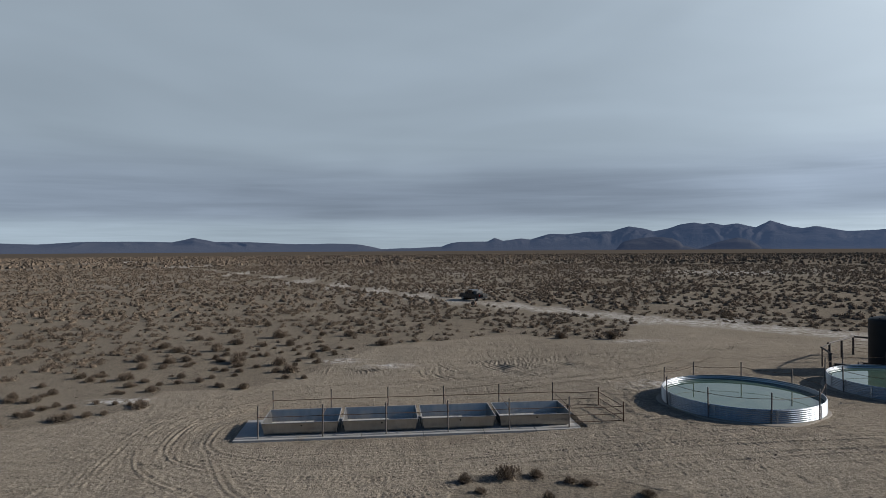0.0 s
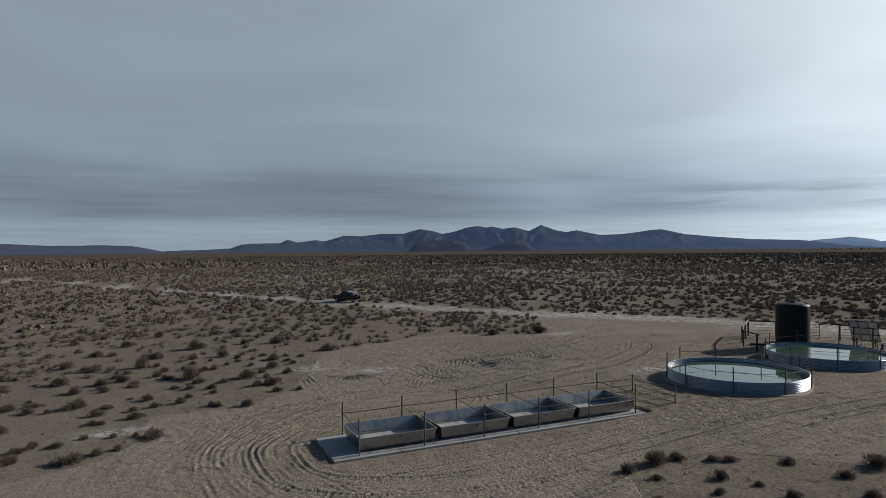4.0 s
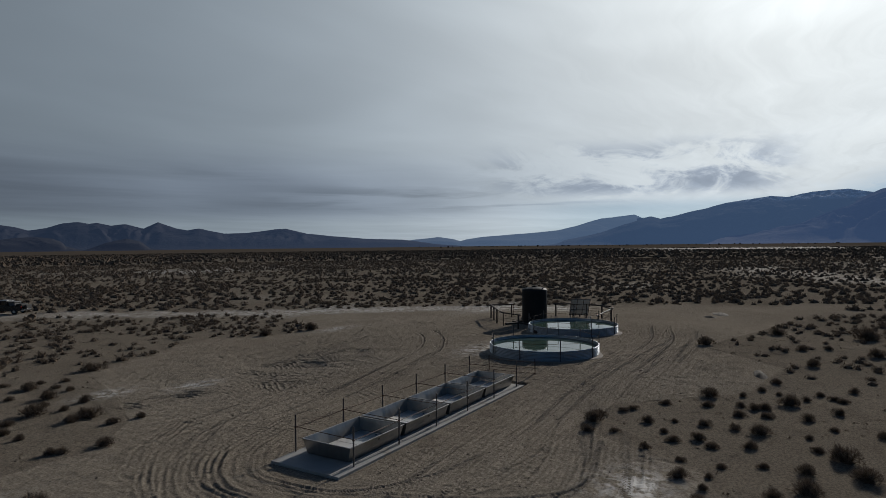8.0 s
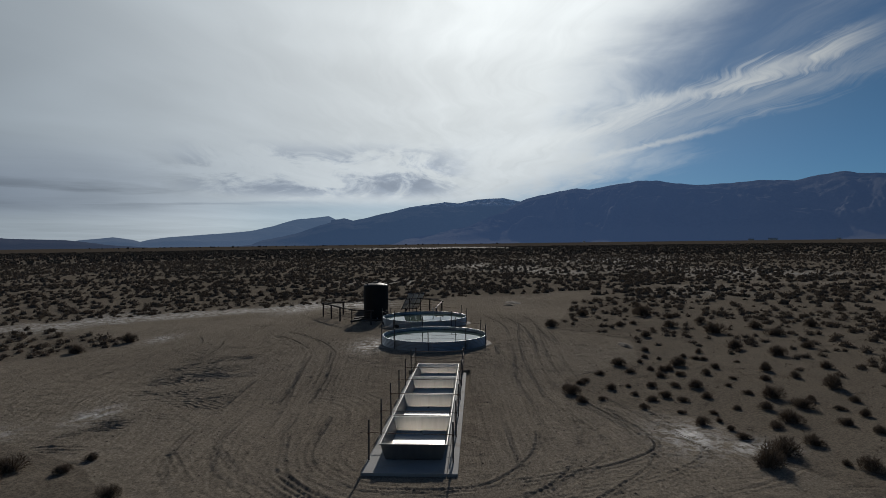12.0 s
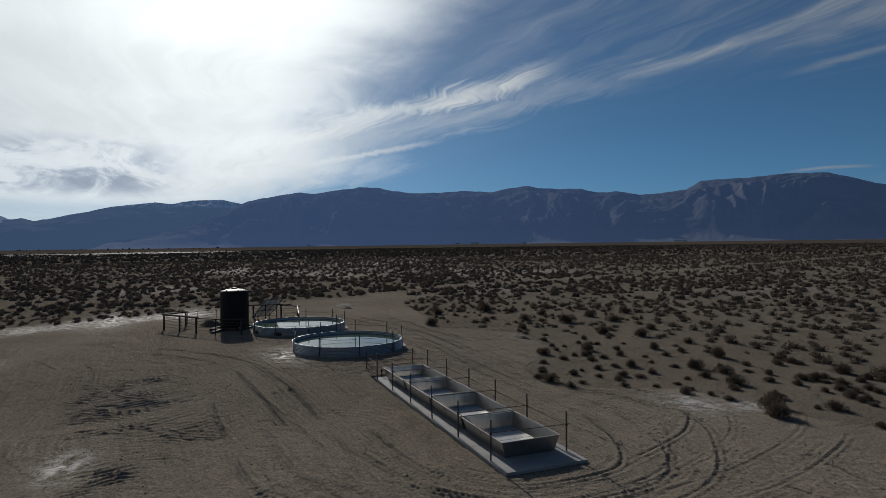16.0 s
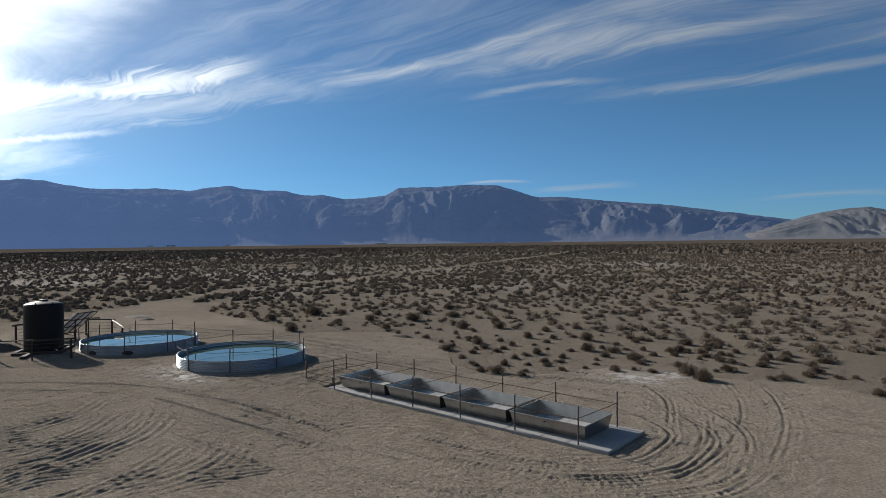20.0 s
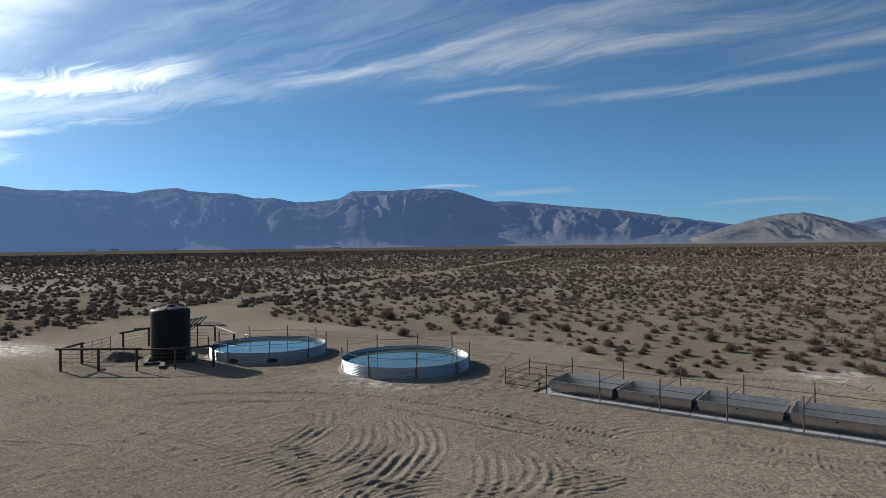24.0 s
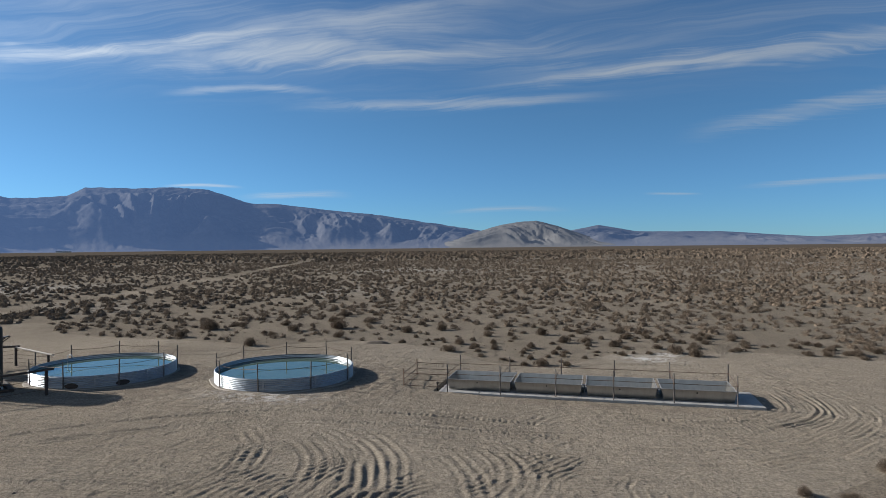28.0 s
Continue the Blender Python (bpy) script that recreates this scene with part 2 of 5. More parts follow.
RIM = material("dull_steel_rim", (0.26, 0.255, 0.25), 0.6, 0.4, 0.12, 3.0, dirt=(0.2, 0.17, 0.14), dirt_amount=0.3)
DULL = material("dusty_steel_floor", (0.60, 0.585, 0.55), 0.34, 0.45, 0.06, 1.2, dirt=(0.44, 0.40, 0.34), dirt_amount=0.4)
GALV = material("galvanised_sheet", (0.30, 0.325, 0.355), 0.40, 0.92, 0.20, 1.6, dirt=(0.22, 0.21, 0.19), dirt_amount=0.4)
POST = material("weathered_steel_post", (0.10, 0.09, 0.085), 0.62, 0.35, 0.2, 6.0, dirt=(0.14, 0.07, 0.04), dirt_amount=0.5)
RUST = material("rusty_bar", (0.095, 0.058, 0.04), 0.75, 0.2, 0.25, 8.0)
PIPE = material("dark_pipe", (0.032, 0.025, 0.022), 0.75, 0.0, 0.25, 5.0, dirt=(0.10, 0.055, 0.035), dirt_amount=0.4)
BARE = material("bare_metal_pipe", (0.34, 0.31, 0.28), 0.6, 0.2, 0.15, 5.0)
CONCRETE = material("concrete", (0.265, 0.262, 0.255), 0.85, 0.0, 0.16, 1.3, 0.004, 40.0, (0.22, 0.185, 0.15), 0.6)
APRON = material("dusty_concrete", (0.215, 0.190, 0.160), 0.9, 0.0, 0.16, 1.1, 0.006, 25.0, (0.19, 0.16, 0.13), 0.8)
POLY = material("black_polyethylene", (0.006, 0.0068, 0.008), 0.55, 0.0, 0.2, 1.2, 0.001, 14.0, (0.04, 0.036, 0.032), 0.12, 0.2)
TIMBER = material("old_timber", (0.042, 0.033, 0.027), 0.85, 0.0, 0.3, 4.0, 0.006, 30.0)
RUBBER = material("black_rubber", (0.018, 0.018, 0.018), 0.7, 0.0, 0.15, 6.0)
PAINT = material("black_car_paint", (0.012, 0.012, 0.013), 0.25, 0.0, 0.1, 2.0, dirt=(0.10, 0.08, 0.065), dirt_amount=0.10, spec=0.4)
CHROME = material("dull_chrome", (0.30, 0.30, 0.30), 0.25, 0.9, 0.08, 5.0)
CARGO = material("grey_canvas", (0.10, 0.10, 0.10), 0.85, 0.0, 0.15, 6.0)
GLASS = material("tinted_glass", (0.01, 0.012, 0.014), 0.06, 0.0, 0.05, 2.0, spec=0.7)
LAMP_RED = material("tail_lamp", (0.25, 0.012, 0.01), 0.25, 0.0, 0.1, 5.0)
CELL = material("solar_cells", (0.012, 0.016, 0.035), 0.12, 0.0, 0.12, 3.0, spec=0.6)
SHEET = material("white_backsheet", (0.68, 0.69, 0.70), 0.6, 0.0, 0.06, 3.0)
CLOD = material("dug_soil", (0.088, 0.072, 0.058), 0.95, 0.0, 0.25, 2.0, 0.03, 6.0)
CRUMB = material("pressed_silt", (0.180, 0.150, 0.118), 0.96, 0.0, 0.2, 0.8, spec=0.1)
STUCCO = material("pale_building_wall", (0.7, 0.68, 0.64), 0.9, 0.0, 0.08, 0.3)


def steel_material():
    """Smooth rolled stainless sheet: faint upright streaks, a little dust."""
    m = bpy.data.materials.new("stainless_steel")
    m.use_nodes = True
    k = Tree(m.node_tree)
    shader = k.nodes["Principled BSDF"]
    where = k.put("ShaderNodeTexCoord").outputs["Object"]
    runs = k.noise(k.scaled(where, (2.2, 2.2, 0.25)), 2.0, 4.0, 0.6)
    dust = k.step(k.noise(where, 1.4, 5.0, 0.6), 0.45, 0.75)
    col = k.mix(1.0, (0.32, 0.305, 0.285), k.step(runs, 0.3, 0.7, 0.90, 1.08), "MULTIPLY")
    k.wire(shader.inputs["Base Color"], k.mix(k.math("MULTIPLY", dust, 0.25), col, (0.36, 0.33, 0.285)))
    shader.inputs["Metallic"].default_value = 0.97
    k.wire(shader.inputs["Roughness"], k.math("ADD", k.math("MULTIPLY", dust, 0.12), k.step(runs, 0.3, 0.7, 0.28, 0.36)))
    return m


STEEL = steel_material()


def shrub_material():
    """Dry desert scrub: greyish brown with some olive; each clump its own tint."""
    m = bpy.data.materials.new("dry_scrub")
    m.use_nodes = True
    k = Tree(m.node_tree)
    shader = k.nodes["Principled BSDF"]
    tint = k.put("ShaderNodeNewGeometry").outputs["Random Per Island"]
    where = k.put("ShaderNodeTexCoord").outputs["Object"]
    patch = k.step(k.noise(where, 0.45, 3.0), 0.35, 0.65)
    col = k.mix(patch, (0.140, 0.109, 0.083), (0.115, 0.092, 0.071))
    col = k.mix(1.0, col, k.math("ADD", k.math("MULTIPLY", tint, 0.8), 0.6), "MULTIPLY")
    k.wire(shader.inputs["Base Color"], col)
    shader.inputs["Roughness"].default_value = 0.95
    shader.inputs["Specular IOR Level"].default_value = 0.0
    thin = k.put("ShaderNodeBsdfTranslucent")
    k.wire(thin.inputs["Color"], col)
    both = k.put("ShaderNodeMixShader")
    both.inputs[0].default_value = 0.15
    k.links.new(shader.outputs[0], both.inputs[1])
    k.links.new(thin.outputs[0], both.inputs[2])
    k.links.new(both.outputs[0], k.nodes["Material Output"].inputs["Surface"])
    return m


SCRUB = shrub_material()


def soil_material():
    """Pale dry silt: sandy tan, churned darker patches, salt crusts, fine crumbs; far out a dark tone for scrub and its
    shade.
    """
    m = bpy.data.materials.new("dry_silt")
    m.use_nodes = True
    k = Tree(m.node_tree)
    shader = k.nodes["Principled BSDF"]
    where = k.put("ShaderNodeTexCoord").outputs["Object"]
    soft = k.noise(where, 0.06, 5.0, 0.6)
    mid = k.noise(where, 0.7, 6.0, 0.65, 0.3)
    crumbs = k.noise(where, 9.0, 7.0, 0.82)
    col = k.mix(k.step(soft, 0.3, 0.7), (0.188, 0.161, 0.129), (0.220, 0.190, 0.154))
    col = k.mix(k.math("MULTIPLY", k.step(mid, 0.48, 0.72), 0.42), col, (0.138, 0.117, 0.092))
    col = k.mix(1.0, col, k.step(crumbs, 0.36, 0.64, 0.62, 1.32), "MULTIPLY")
    trodden = k.attribute("yard")
    col = k.mix(1.0, col, k.mix(trodden, (0.80, 0.79, 0.775), (1.05, 1.045, 1.03)), "MULTIPLY")
    lane = k.put("ShaderNodeCombineXYZ")        # fine lines drawn by many wheels round the troughs
    k.wire(lane.inputs[0], k.attribute("lane"))
    k.wire(lane.inputs[1], k.math("MULTIPLY", k.attribute("along"), 0.045))
    lines = k.noise(lane.outputs[0], 4.6, 6.0, 0.75, 0.15)
    drawn = k.math("MULTIPLY", trodden, k.step(k.noise(where, 0.16, 3.0), 0.36, 0.6))
    col = k.mix(drawn, col, k.mix(1.0, col, k.step(lines, 0.36, 0.64, 0.84, 1.10), "MULTIPLY"))
    salt = k.attribute("salt")
    flecks = k.noise(where, 1.8, 7.0, 0.7, 0.5)
    crust = k.math("MULTIPLY", salt, k.step(flecks, 0.42, 0.60), clamp=True)
    col = k.mix(crust, col, (0.42, 0.405, 0.38))
    churned = k.attribute("churned")
    dark = k.math("MULTIPLY", churned, k.step(k.noise(where, 1.3, 6.0, 0.7, 0.8), 0.4, 0.66), clamp=True)
    col = k.mix(k.math("MULTIPLY", dark, 0.6), col, (0.115, 0.094, 0.077))
    # distant shrub cover, its own shade included, painted into the soil colour
    wild = k.attribute("far_scrub_tone")
    col = k.mix(k.math("MULTIPLY", wild, 0.95), col, (0.082, 0.068, 0.055))
    k.wire(shader.inputs["Base Color"], col)
    k.wire(shader.inputs["Roughness"], k.math("SUBTRACT", 0.97, k.math("MULTIPLY", crust, 0.4)))     # the crust glitters
    k.wire(shader.inputs["Specular IOR Level"], k.math("MULTIPLY", crust, 0.3))
    relief = k.put("ShaderNodeBump")
    relief.inputs["Strength"].default_value, relief.inputs["Distance"].default_value = 1.0, 0.11
    height = k.math("ADD", k.math("MULTIPLY", k.noise(where, 1.6, 7.0, 0.72, 0.2), 0.75), k.math("MULTIPLY", k.noise(where, 8.0, 5.0, 0.8), 0.38))
    height = k.math("ADD", height, k.math("MULTIPLY", k.noise(where, 26.0, 4.0, 0.75), 0.13))
    height = k.math("ADD", height, k.math("MULTIPLY", k.math("MULTIPLY", lines, drawn), 0.42))
    k.wire(relief.inputs["Height"], height)
    k.wire(shader.inputs["Normal"], relief.outputs[0])
    return m


SOIL = soil_material()


def rock_material(name, base, pale, haze_glow, snow=False):
    """Backdrop of far mountains; the haze in front is painted as a glow of the rock."""
    m = bpy.data.materials.new(name)
    m.use_nodes = True
    k = Tree(m.node_tree)
    shader = k.nodes["Principled BSDF"]
    where = k.put("ShaderNodeTexCoord").outputs["Object"]
    patch = k.noise(where, 0.006, 3.0, 0.5, 0.3)
    grain = k.noise(where, 0.03, 5.0, 0.65)
    height = k.put("ShaderNodeSeparateXYZ")
    k.wire(height.inputs[0], where)
    col = k.mix(k.math("MULTIPLY", k.step(patch, 0.35, 0.7), 0.35), base, pale)
    col = k.mix(1.0, col, k.step(grain, 0.2, 0.8, 0.75, 1.2), "MULTIPLY")
    fan = k.step(k.math("ADD", height.outputs[2], k.math("MULTIPLY", k.math("SUBTRACT", patch, 0.5), 60.0)), 110.0, 30.0)
    col = k.mix(k.math("MULTIPLY", fan, 0.8), col, pale)
    if snow:
        cap = k.math("MULTIPLY", k.step(height.outputs[2], 262.0, 292.0), k.step(k.noise(where, 0.02, 5.0, 0.7), 0.46, 0.6))
        col = k.mix(k.math("MULTIPLY", cap, 0.6), col, (0.6, 0.63, 0.68))
    k.wire(shader.inputs["Base Color"], col)
    crags = k.put("ShaderNodeBump")
    crags.inputs["Strength"].default_value, crags.inputs["Distance"].default_value = 1.0, 5.0
    k.wire(crags.inputs["Height"], k.noise(where, 0.030, 6.0, 0.68, 0.4))
    k.wire(shader.inputs["Normal"], crags.outputs[0])
    shader.inputs["Roughness"].default_value = 1.0
    shader.inputs["Specular IOR Level"].default_value = 0.0
    shader.inputs["Emission Color"].default_value = (*haze_glow, 1)
    # the painted haze glow is stronger toward the sun
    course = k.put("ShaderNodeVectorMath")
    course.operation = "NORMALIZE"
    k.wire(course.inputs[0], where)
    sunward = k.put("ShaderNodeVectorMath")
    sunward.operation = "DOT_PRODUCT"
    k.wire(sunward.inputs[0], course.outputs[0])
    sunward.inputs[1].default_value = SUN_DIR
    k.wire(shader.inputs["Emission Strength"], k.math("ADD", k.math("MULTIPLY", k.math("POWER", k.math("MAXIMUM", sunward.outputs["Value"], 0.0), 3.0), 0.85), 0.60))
    return m


# the blue is haze painted as glow; the rock itself is nearly grey
ROCK_FAR = rock_material("haze_violet_rock", (0.020, 0.020, 0.025), (0.045, 0.044, 0.047), (0.037, 0.059, 0.110))
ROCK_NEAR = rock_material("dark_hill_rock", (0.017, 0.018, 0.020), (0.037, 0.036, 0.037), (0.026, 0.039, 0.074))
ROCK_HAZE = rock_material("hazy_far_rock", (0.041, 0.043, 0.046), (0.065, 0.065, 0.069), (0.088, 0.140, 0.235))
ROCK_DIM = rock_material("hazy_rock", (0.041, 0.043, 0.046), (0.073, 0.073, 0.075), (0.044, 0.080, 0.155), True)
ROCK_BLUE_HAZE = rock_material("haze_blue_rock", (0.054, 0.056, 0.060), (0.112, 0.109, 0.107), (0.037, 0.067, 0.142))
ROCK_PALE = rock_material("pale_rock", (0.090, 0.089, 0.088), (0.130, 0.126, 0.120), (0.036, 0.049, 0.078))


def water_material():
    m = bpy.data.materials.new("still_water")
    m.use_nodes = True
    k = Tree(m.node_tree)
    shader = k.nodes["Principled BSDF"]
    where = k.put("ShaderNodeTexCoord").outputs["Object"]
    algae = k.step(k.noise(where, 0.8, 4.0, 0.6, 0.5), 0.35, 0.7)
    k.wire(shader.inputs["Base Color"], k.mix(algae, (0.045, 0.080, 0.066), (0.070, 0.100, 0.078)))
    shader.inputs["Roughness"].default_value = 0.03
    shader.inputs["IOR"].default_value = 1.33
    relief = k.put("ShaderNodeBump")
    relief.inputs["Strength"].default_value, relief.inputs["Distance"].default_value = 0.25, 0.004
    k.wire(relief.inputs["Height"], k.noise(where, 3.0, 3.0))
    k.wire(shader.inputs["Normal"], relief.outputs[0])
    return m


WATER = water_material()


# ---------------------------------------------------------------- mesh helpers
def part(name, bm, mat, parent=None, label="", smooth=False):
    """Links a bmesh as one mesh object, under a thing or a part."""
    me = bpy.data.meshes.new(name)
    bm.normal_update()
    bm.to_mesh(me)
    bm.free()
    me.materials.append(mat)
    if smooth:
        me.polygons.foreach_set("use_smooth", [True] * len(me.polygons))
    ob = new(name, me)
    if parent is not None:
        ob.parent = parent
    if label:
        ob["label"] = label
    return ob


def again(ob, m, parent):
    """A further piece on the same mesh."""
    o = new(ob.name.split(".")[0], ob.data)
    o.parent = parent
    o.matrix_basis = m
    return o


def thing(name, x, y, z, turn, label, category, group=""):
    ob = new(name)
    ob.empty_display_size = 0.2
    ob.matrix_world = pose(x, y, z, 0, 0, turn)
    return tagged(ob, label, category, group)


def add_box(bm, lo, hi, bevel=0.0):
    made = bmesh.ops.create_cube(bm, size=1.0)["verts"]
    for v in made:
        v.co = Vector([lo[i] + (v.co[i] + 0.5) * (hi[i] - lo[i]) for i in range(3)])
    if bevel:
        edges = list({e for v in made for e in v.link_edges})
        bmesh.ops.bevel(bm, geom=edges, offset=bevel, segments=1, affect="EDGES")
    return bm


def box(lo, hi, bevel=0.0):
    return add_box(bmesh.new(), lo, hi, bevel)


def add_tube(bm, points, radius, sides=6, caps=True):
    """A round bar along a line of points."""
    pts = [Vector(p) for p in points]
    rings = []
    for i, p in enumerate(pts):
        ahead = (pts[min(i + 1, len(pts) - 1)] - pts[max(i - 1, 0)]).normalized()
        side = ahead.cross(Vector((0, 0, 1)) if abs(ahead.z) < 0.95 else Vector((1, 0, 0))).normalized()
        top = side.cross(ahead)
        rings.append([bm.verts.new(p + radius * (math.cos(a) * side + math.sin(a) * top)) for a in (2 * math.pi * j / sides for j in range(sides))])
    for a, b in zip(rings, rings[1:]):
        for j in range(sides):
            bm.faces.new((a[j], a[(j + 1) % sides], b[(j + 1) % sides], b[j]))
    if caps:
        bm.faces.new(rings[0][::-1])
        bm.faces.new(rings[-1])
    return bm


def tube(points, radius, sides=6):
    return add_tube(bmesh.new(), points, radius, sides)


def lathe(profile, sides=32, turn=2 * math.pi):
    """Turns a profile of (radius, height) about z."""
    bm = bmesh.new()
    full = abs(turn - 2 * math.pi) < 1e-6
    n = sides if full else sides + 1
    rows = []
    for r, z in profile:
        if r < 1e-6 and full:
            rows.append([bm.verts.new((0, 0, z))])
        else:
            rows.append([bm.verts.new((r * math.cos(turn * j / sides), r * math.sin(turn * j / sides), z)) for j in range(n)])
    for a, b in zip(rows, rows[1:]):
        for j in range(sides):
            i = (j + 1) % n
            quad = [v for v in ((a[j] if len(a) > 1 else a[0]), (a[i] if len(a) > 1 else a[0]), (b[i] if len(b) > 1 else b[0]), (b[j] if len(b) > 1 else b[0]))]
            face = list(dict.fromkeys(quad))
            if len(face) > 2:
                bm.faces.new(face)
    return bm


def sag(a, b, drop, n=8):
    a, b = Vector(a), Vector(b)
    return [a.lerp(b, i / n) - Vector((0, 0, drop * 4 * (i / n) * (1 - i / n))) for i in range(n + 1)]


# ---------------------------------------------------------------- lie of the land
def smooth(a, b, v):
    u = np.clip((v - a) / (b - a), 0, 1)
    return u * u * (3 - 2 * u)


def lattice(i, j, seed):
    h = np.sin(i * 127.1 + j * 311.7 + seed * 74.7) * 43758.5453
    return h - np.floor(h)


def value_noise(x, y, seed=0):
    x, y = np.asarray(x, float), np.asarray(y, float)
    i, j = np.floor(x), np.floor(y)
    u, v = x - i, y - j
    u, v = u * u * (3 - 2 * u), v * v * (3 - 2 * v)
    a = lattice(i, j, seed) * (1 - u) + lattice(i + 1, j, seed) * u
    b = lattice(i, j + 1, seed) * (1 - u) + lattice(i + 1, j + 1, seed) * u
    return a * (1 - v) + b * v


def fractal(x, y, seed=0, octaves=4, gain=0.5):
    total, amp, norm = 0.0, 1.0, 0.0
    for o in range(octaves):
        total = total + amp * value_noise(x * 2 ** o, y * 2 ** o, seed + o)
        norm += amp
        amp *= gain
    return total / norm


def land(x, y):
    """The smooth height of the ground: a plain that falls gently, and the raised pad under the tanks."""
    fall = -0.0055 * ((x - 7.5) * 0.342 + (y - 1.5) * 0.94)
    return fall + 0.42 * (1 - smooth(13, 27, np.hypot(x - 35, y - 6)))


# the trodden yard, and the dirt road that passes it
YARD = [(64, -16), (59, -13.5), (37, -8.7), (33, -8), (28.4, -13.6), (20, -12), (14.5, -6.2), (9.5, -5.6), (6, -11.8), (0.4, -12), (-4, -14.8), (-11.5, -12.5),
        (-22, -14), (-45, -20), (-45, -12), (-22, -5), (-13, 3.2), (-10, 4.6), (-8.5, 7), (-8.2, 11.3), (-3.5, 11.3), (-0.3, 14.3), (2.7, 20.5), (5, 28),
        (12, 31), (19, 34), (24, 31), (28, 29), (31, 30), (33, 37), (42, 48), (55, 30), (63, 17), (68, 8), (73, -2.5), (79, -17), (70, -20)]
ROAD = [(-308, 701), (-120, 350), (-43, 206), (0.6, 114), (10.4, 94), (22, 73), (32, 57), (40, 45.5), (46.4, 37.8), (53, 29.5), (58, 18), (64, 5), (70, -5), (78, -18),
        (90, -35), (93, -57), (112, -118), (185, -319), (215, -380)]


def inside(poly, x, y):
    res = np.zeros(np.shape(x), bool)
    for (xa, ya), (xb, yb) in zip(poly, poly[1:] + poly[:1]):
        cross = ((ya > y) != (yb > y)) & (x < (xb - xa) * (y - ya) / (yb - ya + 1e-9) + xa)
        res ^= cross
    return res


def line_distance(line, x, y):
    best = np.full(np.shape(x), 1e9)
    for (xa, ya), (xb, yb) in zip(line, line[1:]):
        dx, dy = xb - xa, yb - ya
        u = np.clip(((x - xa) * dx + (y - ya) * dy) / (dx * dx + dy * dy), 0, 1)
        best = np.minimum(best, np.hypot(x - xa - u * dx, y - ya - u * dy))
    return best


def curve_through(points, step=0.25):
    """A smooth line through a few turning points."""
    p = [np.array(q, float) for q in points]
    p = [2 * p[0] - p[1]] + p + [2 * p[-1] - p[-2]]
    out = []
    for a, b, c, d in zip(p, p[1:], p[2:], p[3:]):
        n = max(2, int(np.linalg.norm(c - b) / step))
        for i in range(n):
            t = i / n
            out.append(0.5 * (2 * b + (c - a) * t + (2 * a - 5 * b + 4 * c - d) * t * t + (3 * b - a - 3 * c + d) * t ** 3))
    return np.array(out + [p[-2]])


# wheel marks: how deep, and turning points of the vehicle's way
DRIVES = [
    (0.9, [(62, -3), (47.3, -2), (36.2, -4.1), (28, -4.5), (19.3, -4.3), (13.6, -4.2), (9.1, -4.6), (4.8, -4.5), (0.8, -3.8), (-2.4, -1.8), (-3.2, 1), (-2.6, 4.2), (0.5, 6.5), (6, 7)]),
    (0.9, [(34, -5.6), (28, -5.2), (19, -5.0), (13.5, -5.2), (9.3, -5.6), (5.2, -6.7), (1.7, -7.0), (-0.8, -5.6), (-3.6, -2.6), (-4.6, 1.5), (-4.1, 4.0), (-1.5, 6.8), (3, 8.2)]),
    (0.8, [(0.5, -15), (-2.3, -11.4), (-3.8, -8), (-4.7, -4.7), (-5.2, -0.9), (-5.2, 1.8), (-4.6, 4.6), (-2, 8), (1.5, 10.6)]),
    (0.8, [(8, -8.2), (2.5, -9.1), (-0.1, -7.2), (-1.7, -4), (-2.8, -0.2), (-2.6, 3.3), (0, 6)]),
    (1.35, [(31, 16.8), (28.1, 14), (23.5, 11.3), (20.5, 10.2), (17.3, 9.75), (14.5, 9.3), (9, 8.8)]),
    (0.7, [(-13, -6.5), (-7, -8.5), (-1, -9.4), (4, -8.6), (9, -7.2), (15, -6.0), (24, -6.0), (38, -5.5)]),
    (0.6, [(30, -3.0), (21, -3.2), (13, -2.6), (6, -3), (0, -3.4), (-6, -4), (-13, -6), (-25, -10)]),
    (0.45, [(36, 22), (33, 18), (28.9, 14.8), (24.5, 11.6), (19.5, 10.4), (16, 9.7), (8, 8.2), (1, 7.4)]),
    (0.4, [(46, 36), (38, 31), (32, 24), (25, 20.5), (18, 20), (10, 20), (4, 17)]),
    (0.4, [(44, 44), (36, 36), (28, 26), (20, 24), (12, 25), (7, 22)]),
    (0.5, [(70, -12), (58, -9.5), (46, -5.2), (34, -6.2), (26, -6.4)]),
    (0.45, [(54, 22), (52, 14), (53, 4), (58, -4), (66, -12)]),
    (0.6, [(-3.5, 7.2), (-1.3, 9.5), (2.5, 10.9), (8, 11.4), (14, 11.8)]),
]
# centre, radius, first and last bearing, depth
LOOPS = [(21.2, 17.4, 5.8, 165, 250, 1.5), (20.4, 17.3, 6.3, 160, 245, 1.5), (22.2, 18.9, 7.7, 175, 252, 1.4), (25.6, 17.4, 5.7, 150, 240, 1.2), (22.4, 17.8, 5.4, 160, 240, 1.2), (14.3, 15.4, 4.3, 160, 245, 1.2),
         (14.0, 15.6, 5.0, 165, 240, 1.0), (17.9, 18.5, 7.2, 170, 235, 1.2), (23.6, 17.1, 4.0, 150, 235, 1.1), (3.9, 1.4, 9.3, 110, 200, 0.2), (4.6, 1.2, 8.9, 105, 205, 0.2), (6.2, 9.0, 3.9, 230, 350, 1.0), (6.4, 9.2, 5.4, 240, 340, 0.8)]
